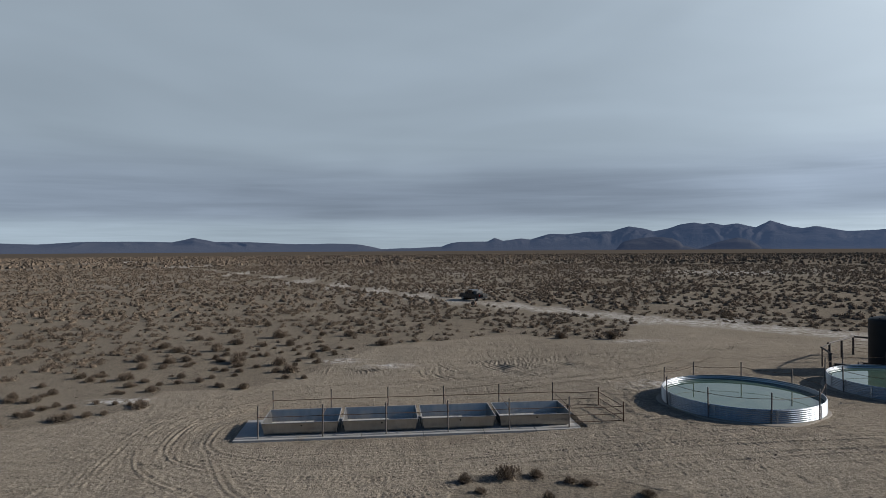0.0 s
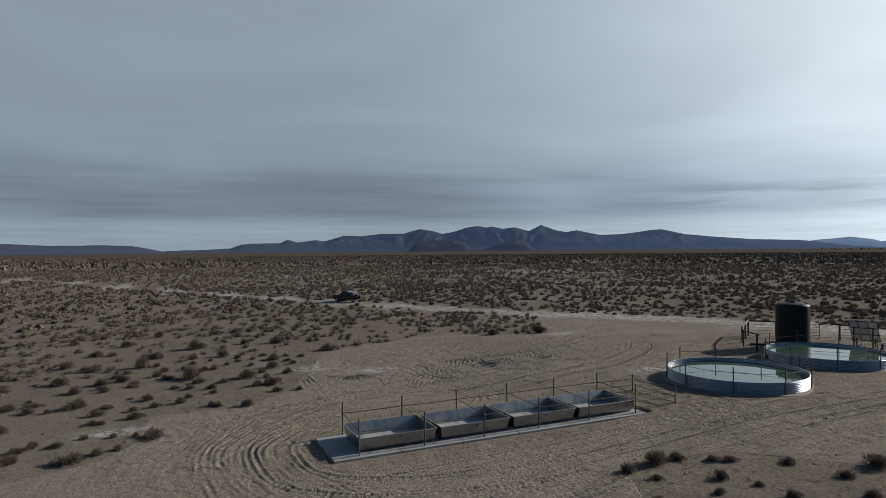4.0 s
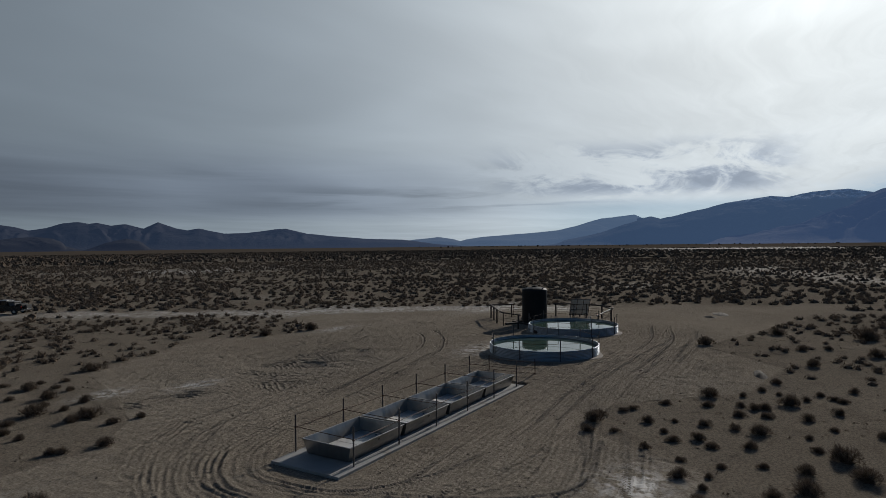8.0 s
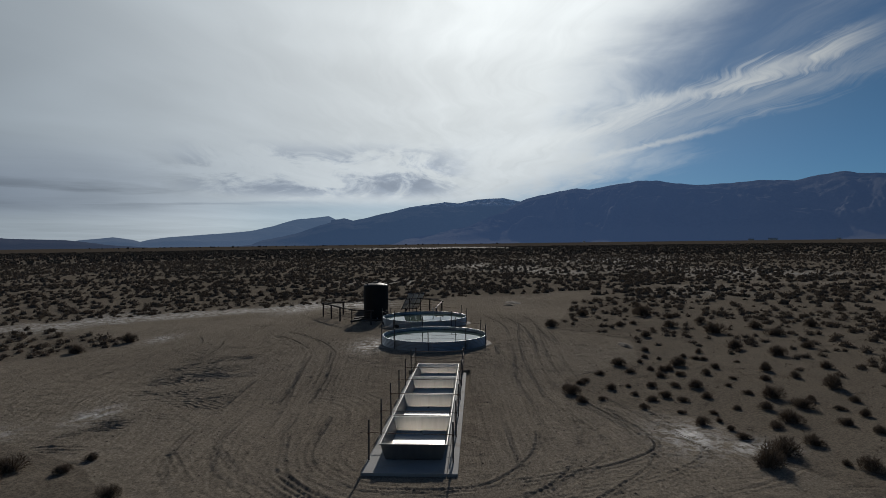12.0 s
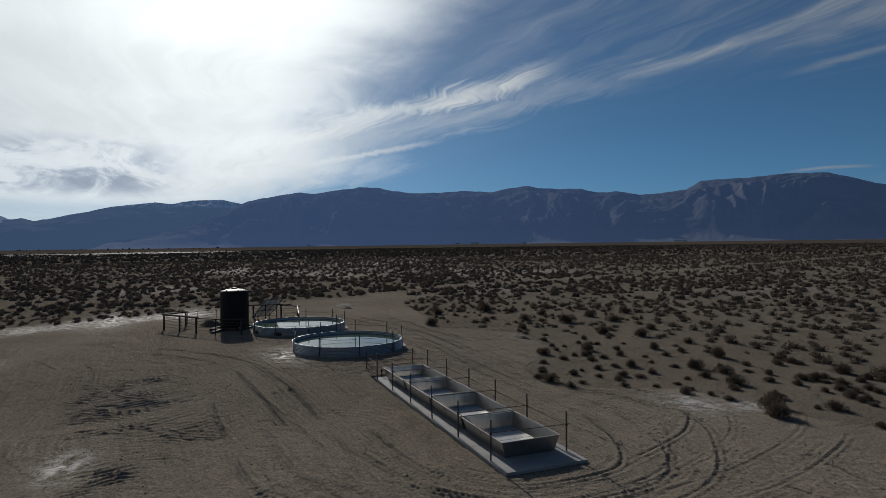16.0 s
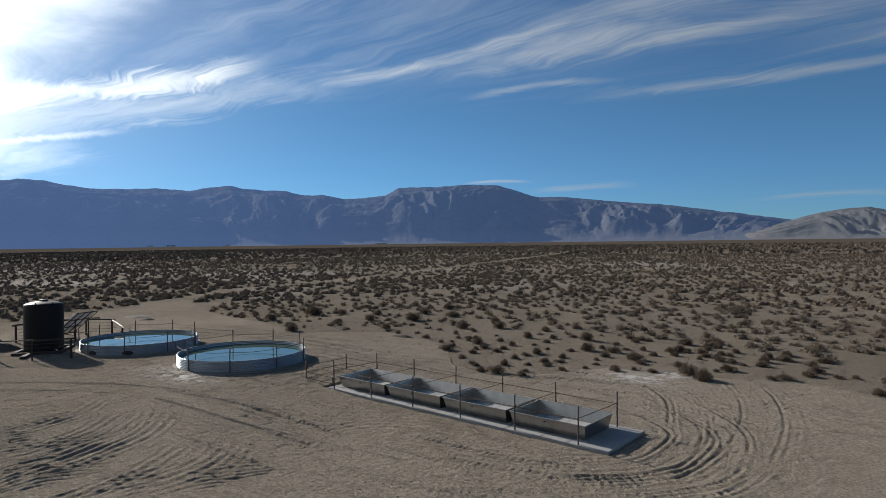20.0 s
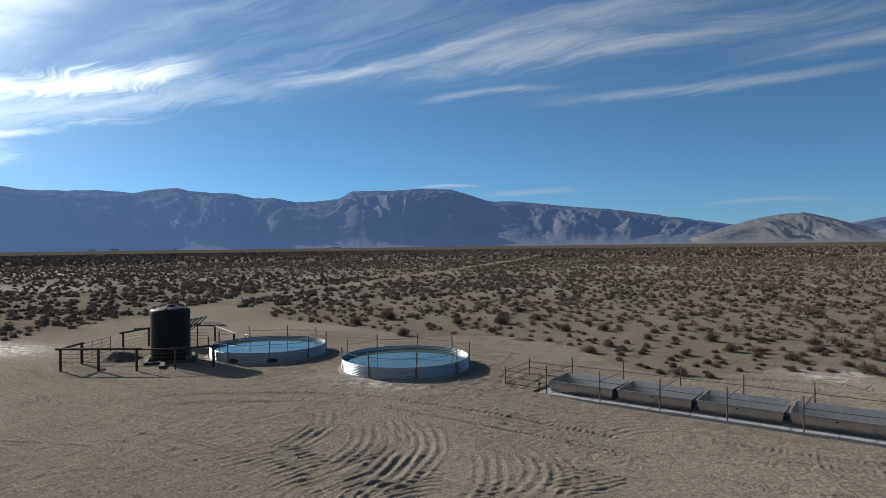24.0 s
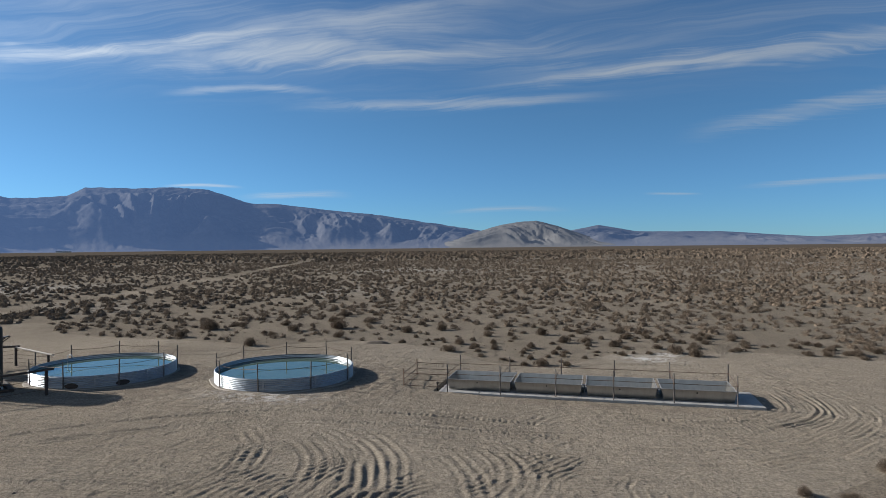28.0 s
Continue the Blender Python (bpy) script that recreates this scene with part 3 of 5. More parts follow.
CRUSTS = [(2.4, 20.9, 1.7, 0.9), (3.4, -9.9, 1.9, 1.3), (24.6, 7.4, 2.6, 1.2), (44, 43, 8, 2.0), (57, 22, 7, 2.0), (60, 14, 5, 2.5), (30, 27, 2, 1), (6.4, 18.1, 1.6, 0.8), (2.0, -12.0, 1.0, 1.2), (900, 95, 130, 190), (234, -54, 12, 18), (132, 188, 26, 6), (150, 172, 16, 5), (-10, 8.8, 1.6, 0.7)]


def spread(lo, near_lo, near_hi, hi, fine, step, far, growth=1.22):
    """Grid lines: closest between near_lo and near_hi, close between lo and hi, ever wider out to far."""
    core = np.concatenate([np.arange(lo, near_lo - step / 2, step), np.arange(near_lo, near_hi - fine / 2, fine), np.arange(near_hi, hi + step / 2, step)])
    out, s, p = [], step, core[-1]
    while p < far:
        s *= growth
        p = min(p + s, far)
        out.append(p)
    left, s, p = [], step, core[0]
    while p > -far:
        s *= growth
        p = max(p - s, -far)
        left.append(p)
    return np.array(left[::-1] + list(core) + out)


GROUND = []


def ground_z(x, y):
    """The height of the ground sheet itself."""
    xs, ys, Z = GROUND
    i, j = np.clip(np.searchsorted(xs, x) - 1, 0, len(xs) - 2), np.clip(np.searchsorted(ys, y) - 1, 0, len(ys) - 2)
    u, v = (x - xs[i]) / (xs[i + 1] - xs[i]), (y - ys[j]) / (ys[j + 1] - ys[j])
    return (Z[j, i] * (1 - u) + Z[j, i + 1] * u) * (1 - v) + (Z[j + 1, i] * (1 - u) + Z[j + 1, i + 1] * u) * v


def make_ground():
    xs, ys = spread(-10, -8, 27, 44, 0.06, 0.12, 4950, 1.25), spread(-13, -10, 21.5, 26, 0.06, 0.12, 4950, 1.25)
    X, Y = np.meshgrid(xs, ys)
    near = smooth(120, 60, np.hypot(X - 18, Y - 8))
    yard = inside(YARD, X, Y)
    road = line_distance(ROAD, X, Y)
    worn = np.maximum(yard, smooth(3.4, 1.8, road))
    Z = land(X, Y)
    Z += near * (0.16 * (fractal(X / 9, Y / 9, 3) - 0.5) + 0.05 * (fractal(X / 1.5, Y / 1.5, 9, 5, 0.62) - 0.5))
    Z += near * (1 - worn) * 0.16 * (fractal(X / 2.3, Y / 2.3, 21, 5, 0.6) - 0.45)
    churned = np.zeros_like(X)
    # wheel ruts with shoulders and tread marks
    for k, (force, drive) in enumerate(DRIVES):
        way = curve_through(drive)
        dirn = np.gradient(way, axis=0)
        dirn /= np.linalg.norm(dirn, axis=1)[:, None] + 1e-9
        along = np.concatenate([[0], np.cumsum(np.linalg.norm(np.diff(way, axis=0), axis=1))])
        for side, weight in ((-0.86, 1.0), (0.86, 1.0), (-0.60, 0.6), (1.12, 0.6), (-1.3, 0.45), (-1.9, 0.4), (0.3, 0.4), (1.75, 0.4)):
            rut = way + side * np.stack([-dirn[:, 1], dirn[:, 0]], 1)
            for i0 in range(0, len(rut) - 1, 24):
                seg, al, dr = rut[i0:i0 + 26], along[i0:i0 + 26], dirn[i0:i0 + 26]
                x0, x1 = np.searchsorted(xs, [seg[:, 0].min() - 0.6, seg[:, 0].max() + 0.6])
                y0, y1 = np.searchsorted(ys, [seg[:, 1].min() - 0.6, seg[:, 1].max() + 0.6])
                if x1 <= x0 or y1 <= y0:
                    continue
                gx, gy = X[y0:y1, x0:x1], Y[y0:y1, x0:x1]
                d2 = (gx[..., None] - seg[:, 0]) ** 2 + (gy[..., None] - seg[:, 1]) ** 2
                n = d2.argmin(-1)
                own = (n < 24) | (i0 + 26 >= len(rut))
                d = np.sqrt(np.take_along_axis(d2, n[..., None], -1)[..., 0])
                s = al[n] + (gx - seg[n, 0]) * dr[n, 0] + (gy - seg[n, 1]) * dr[n, 1]
                deep = force * weight * (0.42 + 0.85 * smooth(0.3, 0.8, value_noise(s / 3.6, s * 0 + k * 7 + side, 5)))
                cut = -0.024 * np.exp(-(d / 0.12) ** 4) + 0.022 * np.exp(-((d - 0.18) / 0.05) ** 2)
                tread = 0.010 * np.sin((s + 0.8 * d) * 2 * np.pi / 0.33 + k) * np.exp(-(d / 0.17) ** 4)
                Z[y0:y1, x0:x1] += np.where(own, deep * (cut + tread), 0)
                churned[y0:y1, x0:x1] = np.maximum(churned[y0:y1, x0:x1], np.where(own, 0.16 * force * weight * np.exp(-(d / 0.2) ** 2), 0))
    # loops where a vehicle turned: curved bands pressed into loose silt
    for cx, cy, r0, a0, a1, deep in LOOPS:
        r, a = np.hypot(X - cx, Y - cy), np.degrees(np.arctan2(Y - cy, X - cx)) % 360
        r = (r - r0 - 0.25 * (value_noise(a / 14, a * 0 + r0, 12) - 0.5) + 0.23) % 0.46 - 0.23 + 9 * (np.abs(r - r0) > 0.69)
        d = np.abs(r)
        on = smooth(a0, a0 + 12, a) * smooth(a1, a1 - 18, a) * near
        Z += on * deep * 0.28 * (0.05 * np.exp(-((d - 0.2) / 0.06) ** 2) - 0.045 * np.exp(-(d / 0.12) ** 4))
        churned = np.maximum(churned, on * 0.35 * np.exp(-((d - 0.34) / 0.14) ** 2))
    # many faint wheel lines that circle the works
    u = np.clip((X * 42.0 + (Y - 1.5) * 4.5) / 1784.25, 0, 1)
    off = np.hypot(X - u * 42.0, Y - 1.5 - u * 4.5)
    lane = off + 1.6 * (fractal(X / 14, Y / 14, 17, 2) - 0.5)
    along = u * 42 + 5.0 * np.arctan2(Y - 1.5 - u * 4.5, X - u * 42.0 + 1e-6)
    ridge = 1 - np.abs(2 * fractal(lane / 0.50, along / 9.0, 301, 3, 0.6) - 1)
    often = smooth(0.34, 0.58, fractal(X / 5, Y / 5, 303, 3)) * smooth(1.6, 3.2, off) * smooth(15, 9, off) * yard * near
    Z += often * 0.045 * (ridge - 0.7)
    churned = np.maximum(churned, often * 0.45 * smooth(0.75, 0.5, ridge))
    # hoof and boot marks
    Z -= near * worn * 0.022 * smooth(0.60, 0.75, fractal(X / 0.42, Y / 0.42, 311, 2)) * smooth(0.45, 0.6, fractal(X / 6, Y / 6, 313, 2))
    # feathered ridges of loose silt
    for cx, cy, rx, ry, lean, high in ((14.2, 17.4, 5.2, 2.6, 0.30, 0.065), (3.6, 16.6, 2.8, 1.3, -0.2, 0.09), (19.8, 16.2, 2.2, 3.0, 0.7, 0.04), (7.5, 13.5, 2.5, 1.6, 0.5, 0.07)):
        zone = np.exp(-((X - cx) / rx) ** 4 - ((Y - cy) / ry) ** 4) * near
        u = X - lean * (Y - cy) + 0.05 * (Y - cy) ** 2 + 1.3 * (fractal(X / 1.6, Y / 2.6, 31, 3) - 0.5)
        wave = np.abs(np.sin(u * np.pi / 0.37))
        broken = smooth(0.36, 0.56, fractal(X / 1.2, Y / 2.6, 44, 3))
        Z += zone * broken * high * (1 - wave) ** 2.6
        churned = np.maximum(churned, zone * broken * 0.5)
    # trampled unevenness
    Z += near * worn * 0.06 * (fractal(X / 0.9, Y / 0.9, 321, 4, 0.6) - 0.5) * smooth(0.35, 0.7, fractal(X / 7, Y / 7, 323, 2))
    # crumbs
    Z += near * (0.45 + 0.55 * worn) * 0.032 * (fractal(X / 0.26, Y / 0.36, 91, 2, 0.65) - 0.5)
    # trodden, crumbly ground about the drinkers
    for cx, cy, rx, ry, a in ((19.5, 1.2, 3.2, 4.0, 0.11), (26, -2.6, 5, 1.3, 0.07), (31.6, 3.4, 1.3, 4, 0.07), (7, -1.0, 8.5, 0.7, 0.05), (7, 4.1, 8.5, 0.7, 0.04), (24, 8.0, 5.5, 1.6, 0.08), (31, 8.8, 4, 2.6, 0.07), (19.6, 5.0, 2.4, 2.6, 0.09), (39, 15.5, 5, 1.2, 0.06)):
        zone = np.exp(-((X - cx) / rx) ** 4 - ((Y - cy) / ry) ** 4)
        Z += zone * a * (fractal(X / 0.55, Y / 0.55, 60) - 0.45)
        churned = np.maximum(churned, zone * 0.8)
    # flat under slab, tanks
    under = np.maximum.reduce([((X > -1.35) & (X < 16.05) & (Y > -0.4) & (Y < 3.5)).astype(float),
                               smooth(5.0, 4.5, np.hypot(X - 25.82, Y - 2.52)), smooth(5.0, 4.5, np.hypot(X - 37.49, Y - 4.3)), smooth(2.6, 1.9, np.hypot(X - 41.33, Y - 9.77))])
    flat = np.where(X < 17, 0.0, 0.34)
    Z = Z * (1 - under) + under * flat
    salt = np.zeros_like(X)
    for cx, cy, rx, ry in CRUSTS:
        salt = np.maximum(salt, np.exp(-((X - cx) / rx) ** 2 - ((Y - cy) / ry) ** 2))
    salt = np.maximum(salt, 0.75 * smooth(2.6, 0.6, np.abs(road - 1.2)) * (Y > 15))
    salt = np.maximum(salt, 0.30 * smooth(0.62, 0.74, fractal(X / 26, Y / 34, 77)) * smooth(60, 110, np.hypot(X, Y)) * smooth(420, 260, np.hypot(X, Y)))
    # distance from the middle line of the works, and the way along it
    ax, ay, bx, by = 0.0, 1.5, 42.0, 6.0
    u = np.clip(((X - ax) * (bx - ax) + (Y - ay) * (by - ay)) / ((bx - ax) ** 2 + (by - ay) ** 2), 0, 1)
    wig = 1.6 * (fractal(X / 14, Y / 14, 17, 2) - 0.5)
    lane = np.hypot(X - ax - u * (bx - ax), Y - ay - u * (by - ay)) + wig
    along = u * 42 + 4.0 * np.arctan2(Y - ay - u * (by - ay), X - ax - u * (bx - ax) + 1e-6)
    # where the soil takes the dark tone of shaded far scrub
    far_scrub_tone = smooth(140, 800, np.hypot(X - 10, Y)) * (1 - smooth(4.0, 2.2, road)) * (1 - np.minimum(salt * 1.3, 1))
    GROUND.extend((xs, ys, Z))
    ny, nx = X.shape
    verts = np.stack([X, Y, Z], -1).reshape(-1, 3)
    idx = np.arange(nx * ny).reshape(ny, nx)
    quads = np.stack([idx[:-1, :-1], idx[:-1, 1:], idx[1:, 1:], idx[1:, :-1]], -1).reshape(-1, 4)
    me = grid_mesh("ground", verts, quads, SOIL, True)
    for name, values in (("salt", salt), ("churned", churned * yard), ("far_scrub_tone", far_scrub_tone), ("yard", worn.astype(float)), ("lane", np.minimum(lane, 200)), ("along", along)):
        me.attributes.new(name, "FLOAT", "POINT").data.foreach_set("value", values.astype(np.float32).ravel())
    tagged(new("ground", me), "pale tan dry silt ground with wheel marks and salt crusts", "ground", kind="structure")


def grid_mesh(name, verts, faces, mat, soft=False):
    """A mesh from arrays of places and of equal-sided faces."""
    me = bpy.data.meshes.new(name)
    n, k = faces.shape
    me.vertices.add(len(verts))
    me.vertices.foreach_set("co", np.ascontiguousarray(verts, np.float32).ravel())
    me.loops.add(n * k)
    me.loops.foreach_set("vertex_index", np.ascontiguousarray(faces, np.int32).ravel())
    me.polygons.add(n)
    me.polygons.foreach_set("loop_start", np.arange(0, n * k, k, dtype=np.int32))
    if soft:
        me.polygons.foreach_set("use_smooth", np.ones(n, bool))
    me.materials.append(mat)
    me.update(calc_edges=True)
    return me


make_ground()


# ---------------------------------------------------------------- mountains round the valley: azimuth clockwise from +y, rise in hundredths of the distance
NORTH = [(-75, 1.0), (-60, 1.3), (-45, 0.9), (-30.4, 0.85), (-28, 0.7), (-24.8, 1.05), (-21, 1.05), (-18.3, 0.95), (-16.6, 1.6), (-14.8, 0.95), (-12, 0.9), (-8, 0.55), (-4.5, 0.6), (-2.3, 0.5), (0, 0.2), (5.5, 0.3), (7.2, 0.7), (9.8, 0.75),
         (10.5, 1.33), (11.3, 0.86), (13, 1.2), (13.8, 1.0), (15.6, 1.9), (17, 1.78), (19.1, 2.2), (21.1, 2.15), (22.6, 2.92), (23.8, 2.55), (24.7, 2.1), (25.8, 2.4), (27, 3.13), (28, 3.37), (28.8, 3.1), (29.4, 3.23), (30.4, 2.84),
         (31.4, 3.05), (32.8, 2.43), (33.9, 3.4), (35.3, 2.5), (36.2, 2.18), (37.1, 2.45), (39.2, 1.7), (41.2, 1.78), (43.7, 2.4), (44.5, 2.45), (46.3, 1.67), (48.3, 1.27), (51.5, 0.78), (54.7, 0.6), (57, 0.4), (59, 0.2), (61, 0.05)]
FOOTHILLS = [(19.8, 0.0), (21.5, 0.05), (22.0, 0.43), (22.9, 0.86), (24, 1.1), (25.2, 1.21), (26.3, 1.0), (27.2, 0.3), (28.4, 0.1), (30.4, 0.55), (31.5, 1.0), (32.4, 0.6), (33.4, 0.1), (35, 0.0)]
RANGE_FAR = [(44, 0.0), (50, 0.4), (52.2, 0.5), (55.6, 0.45), (57, 0.7), (58.5, 0.95), (60.5, 0.4), (62.7, 0.93), (67.7, 1.55), (69.5, 1.84), (71.3, 2.62), (73.4, 3.65), (74.9, 3.93), (76.3, 4.14), (77.3, 3.3), (80.4, 1.8), (83.8, 0.2)]
RANGE_MID = [(68, 0), (69.5, 0.2), (72, 1.05), (73.4, 1.65), (74.9, 2.56), (76.6, 3.57), (77.7, 3.85), (78.5, 3.46), (79.1, 3.7), (82.1, 4.82), (83.8, 5.65), (87, 6.39), (88.3, 6.14), (90.1, 6.84), (92.5, 6.96), (94.1, 6.34), (95.9, 5.0), (98.6, 2.1), (100.6, 0)]
EAST = [(82, 0), (84.4, 0.8), (87, 1.7), (90.1, 3.3), (93.1, 5.4), (94.6, 6.8), (97.3, 7.7), (99.2, 8.25), (100.4, 8.0), (102.9, 8.75), (104.5, 9.2), (106.2, 9.1), (109.3, 8.15), (112.3, 8.2), (114.2, 8.6), (116.8, 8.2), (118.4, 8.9), (120.2, 9.1), (122.7, 8.5), (124.9, 8.5),
        (126.6, 7.87), (128, 8.0), (130.1, 7.25), (133.9, 7.8), (135.2, 9.1), (138.4, 9.2), (140.3, 9.4), (142.2, 9.6), (144.5, 9.4), (146.2, 8.4), (148.2, 7.3), (150.3, 7.4), (154.2, 6.6), (159, 5.75), (165, 4.2), (169, 3.0), (176, 2.4), (179.8, 3.7), (183, 2.6), (190, 2.4), (197, 1.4), (201.5, 1.75), (215, 1.2), (250, 1.6)]
PALE = [(164, 0.5), (167.6, 2.2), (171, 4.0), (174.2, 4.6), (177.4, 2.9), (180, 1.2), (183, 0.4)]
MID = (-5.0, 5.0)


def ridged(x, y, seed, octaves, gain=0.5):
    """Sharp crests with hollows between, 0 to 1."""
    total, amp, norm, carry = 0.0, 1.0, 0.0, 1.0
    for o in range(octaves):
        v = 2 * value_noise(x * 2.1 ** o + 17.3 * o, y * 2.1 ** o + 5.7 * o, seed + o) - 1
        n = 1.06 - np.sqrt(v * v + 0.0036)
        total = total + amp * n * carry
        carry = np.clip(0.35 + n, 0, 1)
        norm += amp
        amp *= gain
    return total / norm


def range_of_hills(name, profile, crest, depth, mat, seed, label, spurs=1.0, step=0.15, crisp=0.6, fold=1.0, skew=0.0, fan=0.12, rows=96):
    a0, a1 = profile[0][0], profile[-1][0]
    az = np.arange(a0, a1 + step, step)
    u = np.linspace(0, 1.2, rows)
    A, U = np.meshgrid(az, u)
    knots = np.array(profile, float)
    rise = np.interp(A, knots[:, 0], knots[:, 1])
    soft = sum(np.interp(A + o, knots[:, 0], knots[:, 1]) for o in (-1.6, -0.8, 0.8, 1.6)) / 4
    rise = crisp * rise + (1 - crisp) * soft
    rise = rise + (0.05 + 0.035 * rise) * (fractal(A * 0.8, A * 0 + seed, seed, 4, 0.5) - 0.5) * 0.9
    top = np.maximum(rise, 0.0) / 100 * crest
    # spurs and gullies that branch on their way down from the crest
    along, deep = A * crest * math.pi / 180, depth * (1 - U)
    lean = skew + 1.5 * (value_noise(along / (900 * fold), along * 0 + seed, seed + 31) - 0.5)      # spurs run down aslant
    wx = along + lean * deep + 260 * fold * (fractal(along / (500 * fold), deep / (500 * fold), seed + 1, 3) - 0.5)
    wy = deep + 200 * fold * (fractal(along / (400 * fold) + 9, deep / (400 * fold), seed + 7, 3) - 0.5)
    great = ridged(wx / (560 * fold), wy / (1000 * fold), seed + 2, 2, 0.5)
    small = ridged(wx / (230 * fold), wy / (300 * fold), seed + 11, 4, 0.5)
    face = np.clip(U, 0, 1)
    body = fan * smooth(0.0, 0.34, face) + (1 - fan) * (0.8 * face ** 1.35 + 0.2 * smooth(0.12, 1.0, face))
    lower = smooth(0.14, 0.40, face) * (1 - 0.96 * smooth(0.58, 0.94, face))
    relief = 0.44 * (great - 0.52) * smooth(0.10, 0.34, face) * (1 - smooth(0.50, 0.92, face)) + lower * 0.28 * (small - 0.42)
    relief = relief + 0.035 * (small - 0.42) * smooth(0.35, 0.8, face)
    wash = 0.022 * (fractal(along / (60 * fold), deep / (260 * fold), seed + 21, 3) - 0.5) * smooth(0.0, 0.1, face)
    H = top * np.maximum(body + spurs * relief + wash, 0.012 * face)
    R = crest - depth + depth * U
    H = np.minimum(H, top * np.minimum(R / crest, 1) * (0.93 + 0.07 * smooth(0.8, 1.0, face)))      # no spur tops the crest
    H = H * (1 - 0.7 * smooth(1.0, 1.2, U))
    rad = np.radians(A)
    X, Y = MID[0] + R * np.sin(rad), MID[1] + R * np.cos(rad)
    foot = smooth(0.0, 0.3, U) * smooth(0.02, 0.6, rise)
    Z = land(X, Y) * (1 - foot) + 8.6 * foot - 1.5 * (1 - smooth(0, 0.1, U)) + H
    n, m = A.shape
    idx = np.arange(n * m).reshape(n, m)
    quads = np.stack([idx[:-1, :-1], idx[1:, :-1], idx[1:, 1:], idx[:-1, 1:]], -1).reshape(-1, 4)
    me = grid_mesh(name, np.stack([X, Y, Z], -1).reshape(-1, 3), quads, mat, True)
    return tagged(new(name, me), label, "mountains", kind="structure")


range_of_hills("mountain_range", NORTH, 4750, 700, ROCK_FAR, 3, "dark desert mountains far across the plain, slate-violet with painted haze", 1.0, 0.11, 1.0, 0.45, fan=0.22)
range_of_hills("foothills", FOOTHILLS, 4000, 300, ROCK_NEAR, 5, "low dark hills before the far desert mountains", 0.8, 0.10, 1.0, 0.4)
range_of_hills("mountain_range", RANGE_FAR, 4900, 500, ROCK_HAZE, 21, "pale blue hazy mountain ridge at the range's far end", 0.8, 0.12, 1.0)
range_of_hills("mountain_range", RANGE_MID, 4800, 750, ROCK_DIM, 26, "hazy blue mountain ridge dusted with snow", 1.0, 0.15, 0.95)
range_of_hills("mountain_range", EAST, 4650, 1250, ROCK_BLUE_HAZE, 8, "high mountain range with folded spurs, blue-grey with painted haze", 1.05, 0.10, 0.95, 0.72, rows=140)
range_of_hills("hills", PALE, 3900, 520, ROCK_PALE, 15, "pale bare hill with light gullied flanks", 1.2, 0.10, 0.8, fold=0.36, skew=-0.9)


# ---------------------------------------------------------------- concrete slab with four drinking troughs
SLAB_TOP = 0.115


def concrete_slab():
    slab = thing("concrete_slab", 0, 0, 0, 0, "long pale concrete slab under the row of troughs", "slab")
    edges = [-1.16, 1.9, 4.9, 7.9, 10.9, 13.5, 15.85]
    for a, b in zip(edges, edges[1:]):
        bm = box((a + 0.006, 0.19, -0.06), (b - 0.006, 3.30, SLAB_TOP), 0.012)
        part("slab_panel", bm, CONCRETE, slab)
        part("slab_border", box((a + 0.006, -0.21, -0.06), (b - 0.006, 0.176, SLAB_TOP - 0.008), 0.012), CONCRETE, slab)
    return tagged(slab, kind="")


concrete_slab()


def open_basin(length, width, height, flare_x, flare_y, wall):
    """A flared, open steel box with walls of some thickness, and its floor."""
    bm = bmesh.new()

    def ring(x0, x1, y0, y1, z):
        return [bm.verts.new(c) for c in ((x0, y0, z), (x1, y0, z), (x1, y1, z), (x0, y1, z))]

    outer_low = ring(flare_x, length - flare_x, flare_y, width - flare_y, 0)
    outer_top = ring(0, length, 0, width, height)
    inner_top = ring(wall, length - wall, wall, width - wall, height)
    inner_low = ring(flare_x + wall, length - flare_x - wall, flare_y + wall, width - flare_y - wall, 0.03)
    for a, b in ((outer_low, outer_top), (outer_top, inner_top), (inner_top, inner_low)):
        for j in range(4):
            i = (j + 1) % 4
            bm.faces.new((a[j], a[i], b[i], b[j]))
    bm.faces.new(inner_low)
    bm.faces.new(outer_low[::-1])
    return bm


